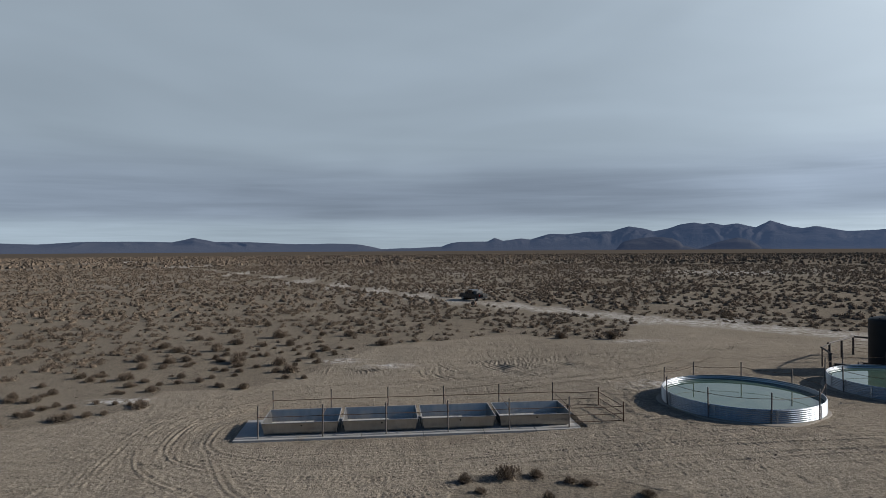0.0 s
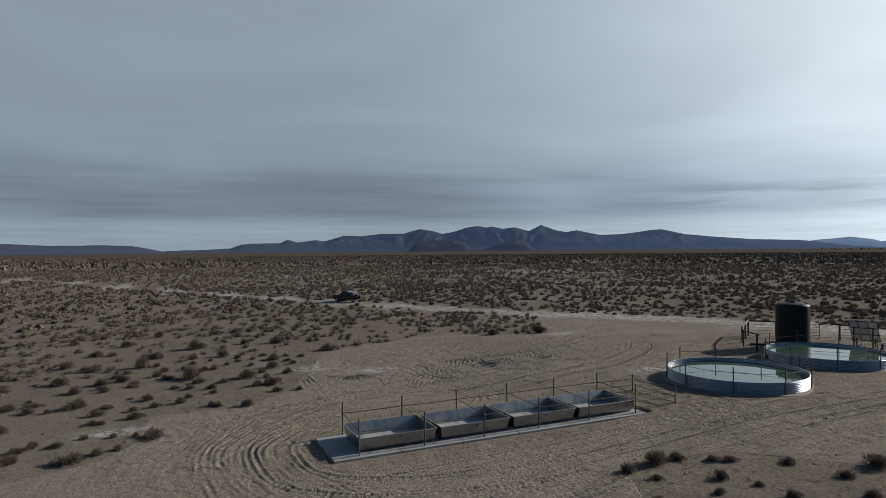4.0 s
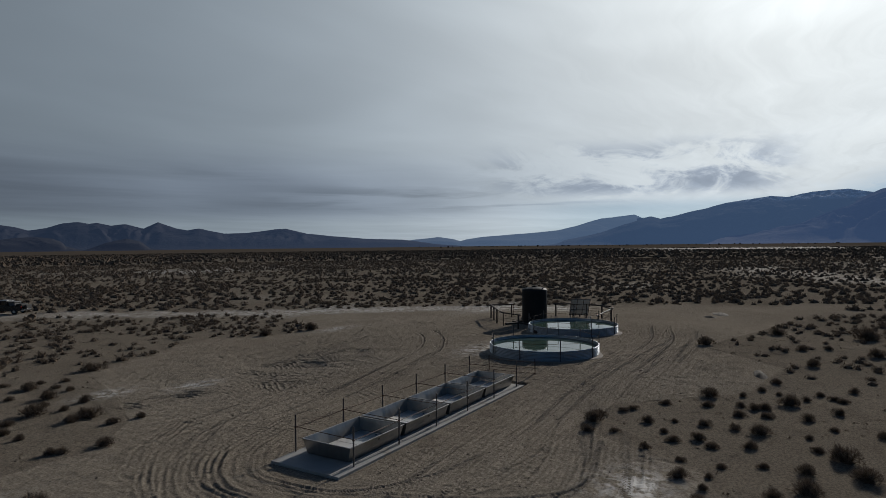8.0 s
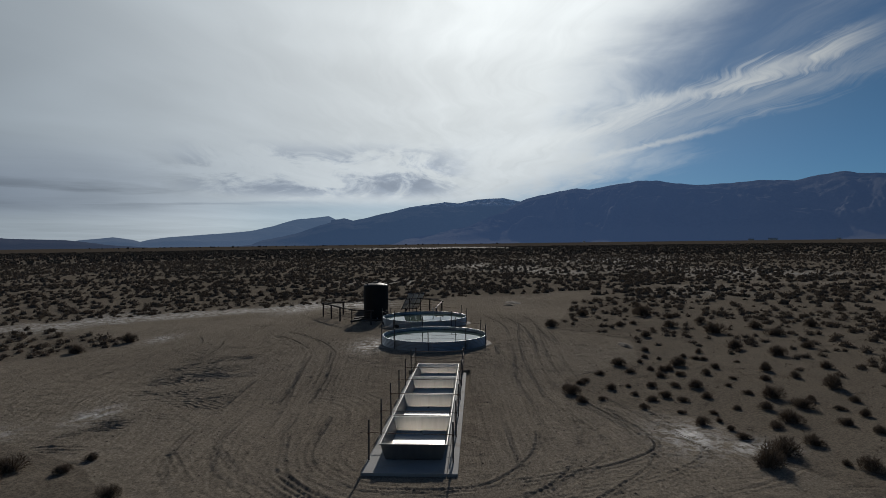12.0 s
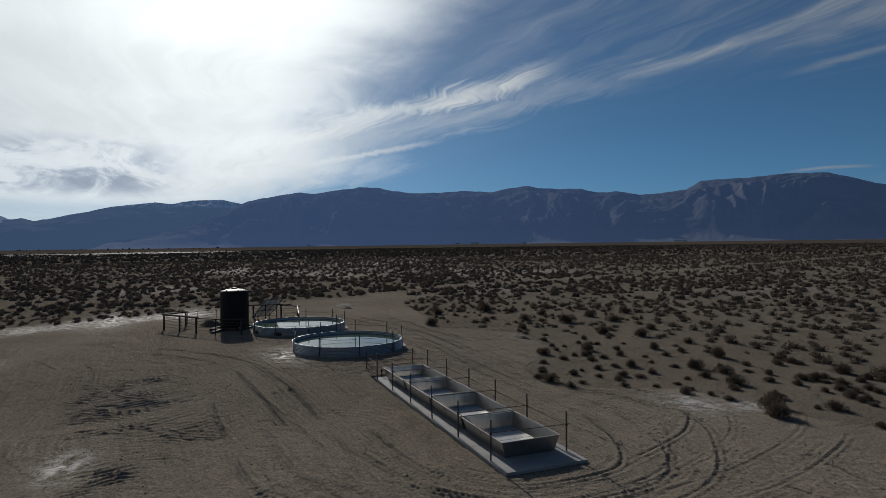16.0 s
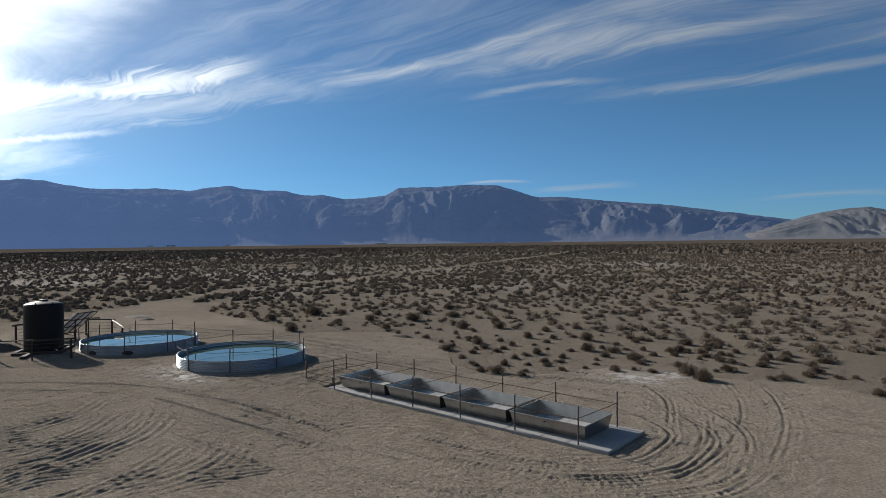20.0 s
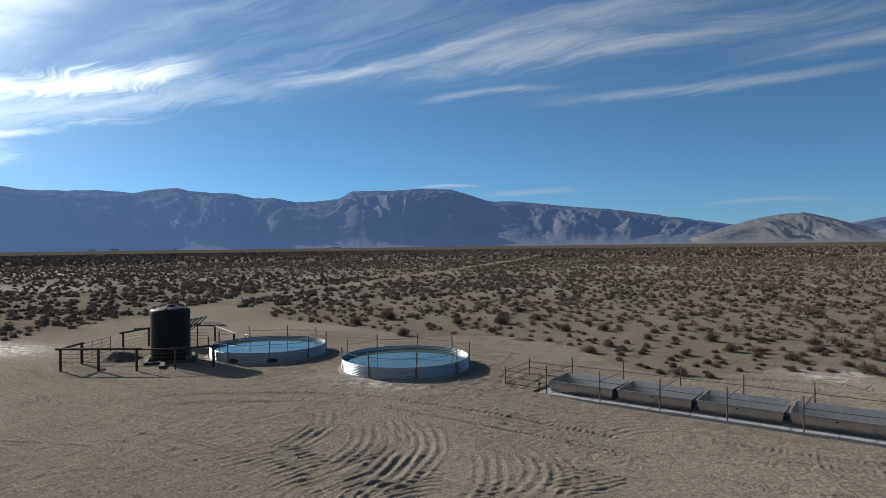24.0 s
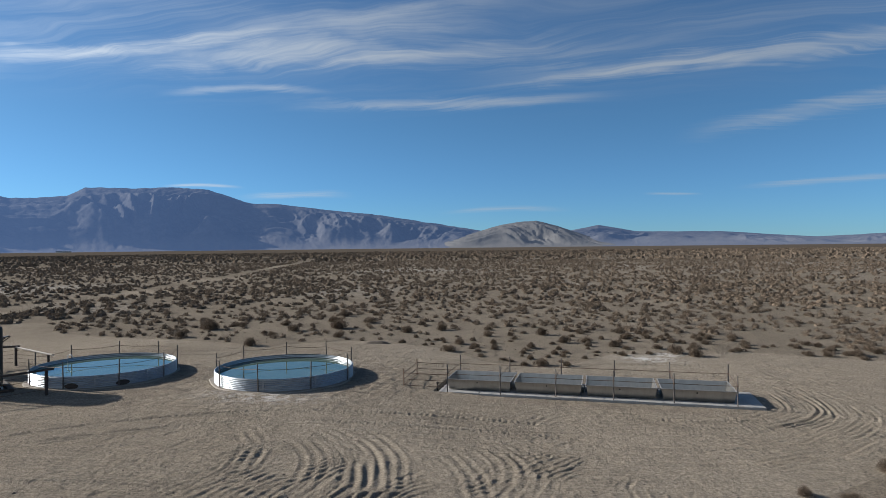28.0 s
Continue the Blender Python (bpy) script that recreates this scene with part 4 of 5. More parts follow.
def trough():
    L, W, H = 3.66, 2.52, 0.60
    t = thing("drinking_trough", 0, 0, 0, 0, "empty stainless steel cattle trough on the slab", "trough", "row of troughs")
    part("basin", open_basin(L, W, H, 0.10, 0.17, 0.012), STEEL, t)
    part("basin_floor", box((0.125, 0.195, 0.031), (L - 0.125, W - 0.195, 0.036)), DULL, t, "dull dusty steel floor")
    lip = bmesh.new()
    for a, b in (((-0.035, -0.035), (L + 0.035, 0.012)), ((-0.035, W - 0.012), (L + 0.035, W + 0.035)), ((-0.035, 0.012), (0.012, W - 0.012)), ((L - 0.012, 0.012), (L + 0.035, W - 0.012))):
        add_box(lip, (a[0], a[1], H - 0.012), (b[0], b[1], H + 0.014), 0.004)
    part("rim", lip, RIM, t, "rolled bright steel rim")
    part("overflow_hole", lathe([(0.0, 0.0), (0.035, 0.0), (0.045, 0.012), (0.0, 0.014)], 12), RUBBER, t, "small dark overflow port").matrix_basis = pose(L * 0.52, 0.036, 0.45, 90 + 15.0, 0, 0)
    part("overflow_hole", lathe([(0.0, 0.0), (0.035, 0.0), (0.045, 0.012), (0.0, 0.014)], 12), RUBBER, t).matrix_basis = pose(L * 0.52, W - 0.036, 0.45, -90 - 15.0, 0, 0)
    part("drain_plug", lathe([(0.06, 0.0), (0.06, 0.02), (0.03, 0.035), (0.0, 0.035)], 12), CHROME, t).matrix_basis = pose(L - 0.35, W / 2, 0.035)
    seam = bmesh.new()
    add_box(seam, (L / 2 - 0.01, 0.2, 0.034), (L / 2 + 0.01, W - 0.2, 0.042))
    part("floor_weld", seam, STEEL, t)
    for x in (0.55, L - 0.55):
        part("support_skid", box((x - 0.05, 0.22, -0.03), (x + 0.05, W - 0.22, 0.0)), GALV, t)
    return t


first = trough()
first.matrix_world = pose(0.10, 0.26, SLAB_TOP + 0.03)
for k in range(1, 4):
    copy_thing(first, pose(0.10 + 3.89 * k, 0.26, SLAB_TOP + 0.03))

# supply pipe between the troughs
for k in range(3):
    link = thing("supply_pipe", 3.66 + 0.10 + 3.89 * k, 1.5, SLAB_TOP, 0, "short grey pipe joining two troughs", "pipe", "trough pipes")
    part("pipe", tube([(0.0, 0, 0.36), (0.23, 0, 0.36)], 0.035, 8), GALV, link)
    part("bracket", box((0.08, -0.07, 0.0), (0.15, 0.07, 0.33), 0.01), GALV, link)


def post_mesh(high, r=0.034):
    bm = lathe([(0, 0), (r, 0), (r, high - 0.01), (r * 0.8, high), (0, high)], 8)
    return bm


def trough_fence():
    fence = thing("trough_fence", 0, 0, 0, 0, "slim steel posts tied by thin rusty bars round the troughs", "fence")
    front = [(3.048 * i, 0.0) for i in range(6)]
    back = [(0.16 + 3.028 * i, 3.235) for i in range(6)]
    post = part("post", post_mesh(1.55), POST, fence)
    post.matrix_basis = pose(*front[0], SLAB_TOP)
    for i, (x, y) in enumerate(front[1:] + back):
        again(post, pose(x, y, SLAB_TOP, 0.6 * math.sin(i * 2.1), 0.7 * math.cos(i * 1.7), 20 * i), fence)
    z = SLAB_TOP + 1.02
    for row in (front, back):
        for (xa, ya), (xb, yb) in zip(row, row[1:]):
            part("rail", tube(sag((xa, ya, z), (xb, yb, z), 0.012, 4), 0.016, 5), RUST, fence)
    for (xa, ya), (xb, yb) in zip(front, back):
        part("cross_bar", tube(sag((xa, ya, z + 0.03), (xb, yb, z + 0.03), 0.01, 4), 0.016, 5), RUST, fence)
    for x, y in front + back:
        part("tie", lathe([(0.036, -0.03), (0.05, -0.02), (0.05, 0.03), (0.036, 0.04)], 8), RUST, fence).matrix_basis = pose(x, y, z)
    return fence


trough_fence()


def pipe_pen():
    pen = thing("pipe_pen", 0, 0, 0, 0, "small pen of rusty bars between trough and tank", "fence")
    corners = [(15.24, 0.0), (18.06, 0.0), (17.9, 3.2), (15.3, 3.235)]
    for x, y in corners[1:3]:
        part("post", post_mesh(1.06, 0.032), RUST, pen).matrix_basis = pose(x, y, float(land(x, y)) - 0.03)
    for (xa, ya), (xb, yb) in zip(corners, corners[1:]):
        for z in (0.32, 0.66, 1.02):
            part("rail", tube(sag((xa, ya, z + 0.06), (xb, yb, z + 0.06), 0.015, 4), 0.017, 5), RUST, pen)
    valve = thing("float_valve", 16.0, 2.75, 0.02, 0, "small dark upright valve on a stub pipe", "valve")
    part("stub", tube([(0, 0, 0), (0, 0, 0.42)], 0.03, 8), PIPE, valve)
    part("body", lathe([(0, 0.40), (0.07, 0.40), (0.075, 0.5), (0.03, 0.54), (0, 0.54)], 10), PIPE, valve)
    part("lever", tube([(0, 0, 0.5), (-0.28, -0.05, 0.47)], 0.012, 5), RUST, valve)


pipe_pen()


# ---------------------------------------------------------------- corrugated round stock tanks
PAD = 0.36


def corrugated_panel(radius, high, ribs, arc, sides):
    prof = []
    n = ribs * 6
    for i in range(n + 1):
        prof.append((radius + 0.055 * abs(math.sin(math.pi * ribs * i / n)) ** 0.75, high * i / n))
    prof += [(radius + 0.03, high + 0.012), (radius - 0.03, high + 0.012)]
    for i in range(n, -1, -2):
        prof.append((radius - 0.006 + 0.055 * abs(math.sin(math.pi * ribs * i / n)) ** 0.75, high * i / n))
    return lathe(prof, sides, arc)


def stock_tank(x, y, start, turn, water_level, group):
    R, H = 4.10, 0.70
    tank = thing("stock_tank", x, y, PAD, 0, "round corrugated galvanised stock tank full of still water", "water tank", group)
    arc = 2 * math.pi / 9
    panel = part("wall_panel", corrugated_panel(R, H, 7, arc, 14), GALV, tank, smooth=True)
    panel.matrix_basis = pose(0, 0, 0, 0, 0, turn)
    for k in range(1, 9):
        again(panel, pose(0, 0, 0, 0, 0, turn + 40 * k), tank)
    strap = part("seam_strap", box((R + 0.045, -0.05, 0.0), (R + 0.062, 0.05, H - 0.01), 0.004), GALV, tank)
    strap.matrix_basis = pose(0, 0, 0, 0, 0, turn)
    for k in range(1, 9):
        again(strap, pose(0, 0, 0, 0, 0, turn + 40 * k), tank)
    post = part("post", post_mesh(1.58, 0.036), POST, tank)
    spots = [(start + 40 * k, R + 0.085) for k in range(9)]
    post.matrix_basis = pose(spots[0][1] * math.cos(radians(start)), spots[0][1] * math.sin(radians(start)), -0.02)
    for k, (a, r) in enumerate(spots[1:]):
        again(post, pose(r * math.cos(radians(a)), r * math.sin(radians(a)), -0.02, 1.2 * math.sin(k * 2.3), 1.2 * math.cos(k * 1.9), a), tank)
    for (a, r), (b, q) in zip(spots, spots[1:] + spots[:1]):
        pa = (r * math.cos(radians(a)), r * math.sin(radians(a)), 1.26)
        pb = (q * math.cos(radians(b)), q * math.sin(radians(b)), 1.26)
        part("cable", tube(sag(pa, pb, 0.08), 0.014, 5), RUST, tank)
    part("water", lathe([(0, water_level - 0.02), (R - 0.035, water_level - 0.02), (R - 0.03, water_level), (0, water_level)], 72), WATER, tank, "still grey-green water")
    part("bed", lathe([(0, 0.0), (R - 0.04, 0.0), (R - 0.04, 0.03), (0, 0.03)], 48), CONCRETE, tank)
    bm = bmesh.new()
    n = 64
    rnd = random.Random(int(x))
    wob = [0.30 + 0.13 * math.sin(3 * 2 * math.pi * j / n + x) + 0.10 * math.sin(7 * 2 * math.pi * j / n) + 0.04 * rnd.random() for j in range(n)]
    rows = []
    for f, z in ((0.0, 0.035), (0.82, 0.030), (1.0, -0.05)):
        rows.append([bm.verts.new(((R - 0.1 + (wob[j] + 0.1) * f) * math.cos(2 * math.pi * j / n), (R - 0.1 + (wob[j] + 0.1) * f) * math.sin(2 * math.pi * j / n), z)) for j in range(n)])
    for a, b in zip(rows, rows[1:]):
        for j in range(n):
            bm.faces.new((a[j], b[j], b[(j + 1) % n], a[(j + 1) % n]))
    apron = part("concrete_apron", bm, APRON, None)
    apron.matrix_world = pose(x, y, PAD - 0.01)
    tagged(apron, "worn pale concrete ring round the stock tank", "apron", kind="structure")
    return tank


stock_tank(25.82, 2.52, 18.0, 22.0, 0.46, "stock tanks")
second = stock_tank(37.49, 4.30, 22.0, 5.0, 0.50, "stock tanks")
# thin dark ovals low on the second tank
for a in (141 + 4, 108):
    dark_oval = part("dark_oval", lathe([(0, 0), (0.36, 0), (0.38, 0.015), (0.33, 0.035), (0, 0.04)], 20), PIPE, second, "thin dark oval disc low on the wall")
    dark_oval.matrix_basis = pose(4.125 * math.cos(radians(a)), 4.125 * math.sin(radians(a)), 0.16, 0, 0, a) @ Matrix.Diagonal((1, 1, 0.42, 1)) @ pose(0, 0, 0, 0, 90, 0)
inlet = part("inlet_pipe", tube([(3.6, -0.6, 0.2), (3.6, -0.6, 1.0), (3.3, -0.55, 1.06), (3.1, -0.5, 0.9)], 0.03, 8), GALV, second, "bent grey inlet pipe")


# ---------------------------------------------------------------- black storage tank and its yard
def storage_tank():
    t = thing("storage_tank", 41.33, 9.77, PAD - 0.01, 0, "tall black plastic water storage tank with a low domed top", "water tank")
    r = 1.30
    prof = [(0, 0.0), (r - 0.04, 0.0), (r, 0.05)]
    for k in range(1, 12):
        z = 3.42 * k / 12
        prof += [(r, z - 0.10), (r + 0.003, z - 0.03), (r + 0.003, z + 0.03), (r, z + 0.10)]
    prof += [(r, 3.44), (r - 0.03, 3.53), (r - 0.16, 3.60), (0.75, 3.70), (0.30, 3.77), (0.26, 3.78)]
    part("body", lathe(prof, 56), POLY, t, smooth=True)
    part("lid", lathe([(0.26, 3.76), (0.29, 3.79), (0.29, 3.83), (0.24, 3.86), (0, 3.88)], 24), POLY, t, "round screw lid", True)
    for k in range(6):
        a = k * 60 + 15
        part("lifting_lug", box((-0.05, -0.03, 0), (0.05, 0.03, 0.07), 0.012), POLY, t).matrix_basis = pose(1.05 * math.cos(radians(a)), 1.05 * math.sin(radians(a)), 3.62, 0, 12, a)
    part("outlet_fitting", tube([(-1.28, -0.3, 0.2), (-1.5, -0.36, 0.2), (-1.55, -0.38, 0.05)], 0.05, 8), GALV, t)
    base = thing("timber_base", 41.33, 9.77, 0.25, -33, "low frame of old dark timbers round the tank's foot", "timber frame")
    for a, b in (((-1.75, 1.35), (1.75, 1.6)), ((-1.75, -1.6), (1.75, -1.35)), ((-1.75, -1.34), (-1.5, 1.34)), ((1.5, -1.34), (1.75, 1.34))):
        part("timber", box((a[0], a[1], -0.1), (b[0], b[1], 0.26), 0.02), TIMBER, base)
    part("plank", box((-3.3, 0.2, 0.0), (-1.8, 0.55, 0.24), 0.02), TIMBER, base)
    return t


storage_tank()
YARD_POSTS = [(43.6, 16.0), (41.5, 14.6), (39.4, 13.2), (37.6, 11.6), (36.6, 9.5)]


def top(x, y):
    return float(land(np.array(x), np.array(y)))


def tank_yard():
    f = thing("tank_yard_fence", 0, 0, 0, 0, "dark heavy pipe fence with thin cables round the black tank", "fence")

    def posts(places, high, r=0.085):
        for x, y in places:
            part("post", post_mesh(high, r), PIPE, f).matrix_basis = pose(x, y, top(x, y) - 0.05)

    def rail(a, b, za, zb, over=0.25, r=0.07, mat=PIPE, label=""):
        A, B = Vector((*a, top(*a) + za)), Vector((*b, top(*b) + zb))
        d = (B - A).normalized() * over
        part("top_rail", tube([A - d, B + d], r, 8), mat, f, label)

    def cables(a, b, heights):
        for z in heights:
            part("cable", tube(sag((*a, top(*a) + z), (*b, top(*b) + z), 0.02, 5), 0.012, 5), RUST, f)

    H = 1.42
    posts(YARD_POSTS[:3], H)
    posts([YARD_POSTS[3]], H, 0.05)
    posts([YARD_POSTS[4]], 1.35)
    rail(YARD_POSTS[0], YARD_POSTS[2], H + 0.02, H + 0.02, 0.3, 0.085)
    rail(YARD_POSTS[2], YARD_POSTS[3], H - 0.05, H - 0.02, 0.1, 0.045)
    rail(YARD_POSTS[3], YARD_POSTS[4], H - 0.06, H - 0.06, 0.35, 0.06)
    for a, b in zip(YARD_POSTS, YARD_POSTS[1:]):
        cables(a, b, (0.3, 0.58, 0.86, 1.12))
    west = [(43.6, 16.0), (45.0, 14.1)]
    posts(west[1:], H)
    rail(west[0], west[1], H + 0.02, H + 0.02, 0.2)
    cables(west[0], west[1], (0.3, 0.58, 0.86, 1.12))
    rear = [(47.8, 9.9), (48.7, 7.4), (47.8, 4.6), (46.1, 3.1), (42.9, 3.5)]
    posts(rear[:3], 1.45)
    posts(rear[3:4], 1.35)
    posts(rear[4:], 1.0)
    rail(rear[0], rear[1], 1.45, 1.45, 0.3)
    rail(rear[1], rear[2], 1.45, 1.45, 1.1)
    rail(rear[2], rear[3], 1.40, 1.36, 0.25)
    rail(rear[3], rear[4], 1.30, 1.0, 0.5, 0.065, BARE, "bare shiny pipe rail")
    for a, b in zip(rear, rear[1:]):
        cables(a, b, (0.3, 0.56, 0.82, 1.08))


tank_yard()


def gate_panel():
    g = thing("gate_panel", 45.15, 13.95, top(45.15, 13.95) + 0.12, -56.0, "open rusty tubular steel livestock gate", "gate")
    L, H = 3.3, 1.25
    for x in (0.0, L):
        part("upright", tube([(x, 0, 0), (x, 0, H)], 0.028, 6), RUST, g)
    for x in (L / 3, 2 * L / 3):
        part("stay", tube([(x, 0, 0.0), (x, 0, H)], 0.018, 5), RUST, g)
    for k in range(6):
        part("bar", tube([(0, 0, H * k / 5), (L, 0, H * k / 5)], 0.020, 6), RUST, g)


gate_panel()


def solar_array():
    z0 = top(45.4, 6.3)
    s = thing("solar_panel", 45.4, 6.3, z0, -66.0, "tilted solar panel rack on steel posts beside the tank", "solar panel")
    W, L, tilt, mid = 1.95, 3.2, 36.0, 1.78 - z0
    tip = pose(0, 0, mid, 0, 0, 180) @ pose(0, 0, 0, tilt, 0, 0)     # the sheet climbs toward its back
    for i in range(3):
        for j in range(3):
            x0, y0 = -W / 2 + W / 3 * i, -L / 2 + L / 3 * j
            module = part("module", box((x0 + 0.02, y0 + 0.02, 0.0), (x0 + W / 3 - 0.02, y0 + L / 3 - 0.02, 0.035)), SHEET, s, "white-backed solar module")
            module.matrix_basis = tip
            part("cells", box((x0 + 0.05, y0 + 0.05, 0.0355), (x0 + W / 3 - 0.05, y0 + L / 3 - 0.05, 0.041)), CELL, module, "dark blue cells")
    for k in range(4):
        y = -L / 2 + L / 3 * k
        part("frame_bar", box((-W / 2 - 0.04, y - 0.03, -0.065), (W / 2 + 0.04, y + 0.03, -0.005), 0.006), PIPE, s).matrix_basis = tip
        x = -W / 2 + W / 3 * k
        part("frame_bar", box((x - 0.025, -L / 2 - 0.04, -0.13), (x + 0.025, L / 2 + 0.04, -0.07), 0.006), PIPE, s).matrix_basis = tip
    for x in (-W / 3, W / 3):
        for y in (-0.75, 0.75):
            part("post", post_mesh(mid - y * math.tan(radians(tilt)) - 0.10, 0.05), PIPE, s).matrix_basis = pose(x, y, -0.05)
        part("brace", tube([(x, -0.75, 0.5), (x, 0.75, mid - 0.85)], 0.025, 6), PIPE, s)
    return s


solar_array()


# ---------------------------------------------------------------- heaps of dug soil
def heap(x, y, rx, ry, high, turn, label, seed):
    bm = bmesh.new()
    n, m = 30, 10
    rows = []
    for i in range(m + 1):
        f = i / m
        row = []
        for j in range(n):
            a = 2 * math.pi * j / n
            jag = 1 + 0.28 * (float(fractal(np.array(2 * math.cos(a) + seed), np.array(2 * math.sin(a)), seed, 3)) - 0.5) * 2
            hx, hy = rx * f * jag * math.cos(a), ry * f * jag * math.sin(a)
            lump = float(fractal(np.array(hx * 1.6 + seed), np.array(hy * 1.6), seed + 4, 3))
            row.append(bm.verts.new((hx, hy, high * (math.cos(math.pi * f) * 0.5 + 0.5) * (0.55 + 0.9 * lump) - 0.16 * f ** 2)))
        rows.append(row)
    for a, b in zip(rows, rows[1:]):
        for j in range(n):
            bm.faces.new((a[j], b[j], b[(j + 1) % n], a[(j + 1) % n]))
    bmesh.ops.remove_doubles(bm, verts=rows[0], dist=0.05)
    ob = part("soil_mound", bm, CLOD, None, smooth=True)
    ob.matrix_world = pose(x, y, top(x, y) - 0.02, 0, 0, turn)
    return tagged(ob, label, "soil mound", "mounds of dug soil")


heap(61.0, -5.8, 3.4, 1.5, 0.26, 20, "heap of dark dug soil by the track", 3)
heap(57.5, -5.0, 1.6, 1.0, 0.20, 60, "low spread heap of dug soil by the track", 5)
heap(44.4, 11.8, 2.1, 1.3, 0.6, 40, "heap of loose soil behind the storage tank", 7)
heap(25.3, -12.3, 1.7, 0.6, 0.24, 12, "low bank of scraped soil at the yard's edge", 9)


# ---------------------------------------------------------------- pickup on the road
def side_profile(outline, half, bevel=0.05):
    """A body drawn as a side outline (x ahead, z up), as wide as twice half."""
    bm = bmesh.new()
    a = [bm.verts.new((x, -half, z)) for x, z in outline]
    b = [bm.verts.new((x, half, z)) for x, z in outline]
    bm.faces.new(a[::-1])
    bm.faces.new(b)
    n = len(outline)
    for i in range(n):
        bm.faces.new((a[i], a[(i + 1) % n], b[(i + 1) % n], b[i]))
    bmesh.ops.recalc_face_normals(bm, faces=bm.faces)
    bmesh.ops.bevel(bm, geom=list(bm.edges), offset=bevel, segments=2, affect="EDGES")
    return bm


def pickup():
    x, y = 21.9, 78.7
    c = thing("pickup_truck", x, y, top(x, y) + 0.03, 121.0, "black crew-cab pickup truck parked on the dirt road", "pickup truck")
    part("body", side_profile([(-2.75, 0.55), (-2.75, 1.18), (2.05, 1.18), (2.75, 1.10), (2.86, 0.92), (2.86, 0.50), (2.30, 0.42), (-2.2, 0.42)], 0.97, 0.06), PAINT, c)
    part("cab", side_profile([(-0.85, 1.16), (-0.70, 1.86), (0.65, 1.88), (1.35, 1.20), (1.40, 1.10), (-0.85, 1.10)], 0.84, 0.06), PAINT, c)
    part("windscreen", side_profile([(0.72, 1.82), (0.76, 1.82), (1.36, 1.24), (1.32, 1.22)], 0.72, 0.008), GLASS, c, "dark windscreen")
    for s in (-1, 1):
        for a, b in ((-0.62, -0.02), (0.06, 0.78)):
            bm = side_profile([(a, 1.26), (a + 0.05, 1.76), (min(b, 0.6), 1.76), (b, 1.26)], 0.012, 0.004)
            part("side_window", bm, GLASS, c).matrix_basis = pose(0, s * 0.846, 0)
        part("mirror", box((-0.07, -0.12, 0), (0.07, 0.12, 0.22), 0.03), PAINT, c).matrix_basis = pose(0.95, s * 1.02, 1.22)
        part("headlight", box((2.80, s * 0.74 - 0.16, 0.86), (2.885, s * 0.74 + 0.16, 1.04), 0.02), CHROME, c)
        part("tail_light", box((-2.79, s * 0.88 - 0.07, 0.82), (-2.745, s * 0.88 + 0.07, 1.12), 0.01), LAMP_RED, c)
    part("rear_window", side_profile([(-0.88, 1.28), (-0.78, 1.76), (-0.74, 1.76), (-0.84, 1.28)], 0.66, 0.004), GLASS, c)
    part("front_bumper", box((2.78, -0.95, 0.42), (2.98, 0.95, 0.66), 0.04), CHROME, c, "dull chrome bumper")
    part("rear_bumper", box((-2.92, -0.92, 0.46), (-2.74, 0.92, 0.64), 0.03), CHROME, c, "dull chrome bumper")
    for x0 in (-2.6, -1.0):
        for s in (-1, 1):
            part("rack_post", tube([(x0, s * 0.9, 1.16), (x0, s * 0.86, 1.62)], 0.03, 6), PIPE, c)
    for s in (-1, 1):
        part("rack_rail", tube([(-2.65, s * 0.86, 1.62), (-0.95, s * 0.86, 1.62)], 0.03, 6), PIPE, c)
    part("cargo", box((-1.75, -0.75, 1.1), (-0.92, 0.75, 1.72), 0.09), CARGO, c, "grey load behind the cab")
    part("cargo", box((-2.6, -0.62, 1.1), (-1.85, 0.6, 1.38), 0.07), RUBBER, c)
    part("spare_carrier", box((-3.25, -0.6, 0.75), (-2.98, 0.55, 1.25), 0.06), RUBBER, c, "black gear box on a rear carrier")
    for wx in (-1.85, 1.85):
        for s in (-1, 1):
            wheel = part("wheel", lathe([(0.20, -0.13), (0.37, -0.13), (0.41, -0.09), (0.41, 0.09), (0.37, 0.13), (0.20, 0.13), (0.20, -0.13)], 24), RUBBER, c, smooth=True)
            wheel.matrix_basis = pose(wx, s * 0.86, 0.41, 90, 0, 0)
            part("rim", lathe([(0, -0.10), (0.20, -0.12), (0.21, 0.12), (0.10, 0.06), (0, 0.05)], 16), CHROME, wheel)
    return c


pickup()


# ---------------------------------------------------------------- far sheds at the mountains' foot
def far_sheds():
    for k, (az, r, w_, h_) in enumerate(((113.6, 3350, 26, 7), (115.2, 3380, 40, 8), (119.8, 3350, 18, 6), (133.5, 3300, 60, 5), (99.8, 3330, 14, 6))):
        x, y = r * math.sin(radians(az)), r * math.cos(radians(az))
        s = thing("shed", x, y, top(x, y) - 1.0, -az, "distant pale shed at the mountains' foot", "shed", "distant sheds")
        part("wall", box((-w_ / 2, -6, 0), (w_ / 2, 6, h_)), STUCCO, s)
        roof = bmesh.new()
        a = [roof.verts.new(v) for v in ((-w_ / 2 - 1, -7, h_), (w_ / 2 + 1, -7, h_), (w_ / 2 + 1, 0, h_ + 3), (-w_ / 2 - 1, 0, h_ + 3), (w_ / 2 + 1, 7, h_), (-w_ / 2 - 1, 7, h_))]
        roof.faces.new(a[:4])
        roof.faces.new((a[3], a[2], a[4], a[5]))
        roof.faces.new((a[0], a[3], a[5]))
        roof.faces.new((a[1], a[4], a[2]))
        part("roof", roof, GALV, s)


far_sheds()


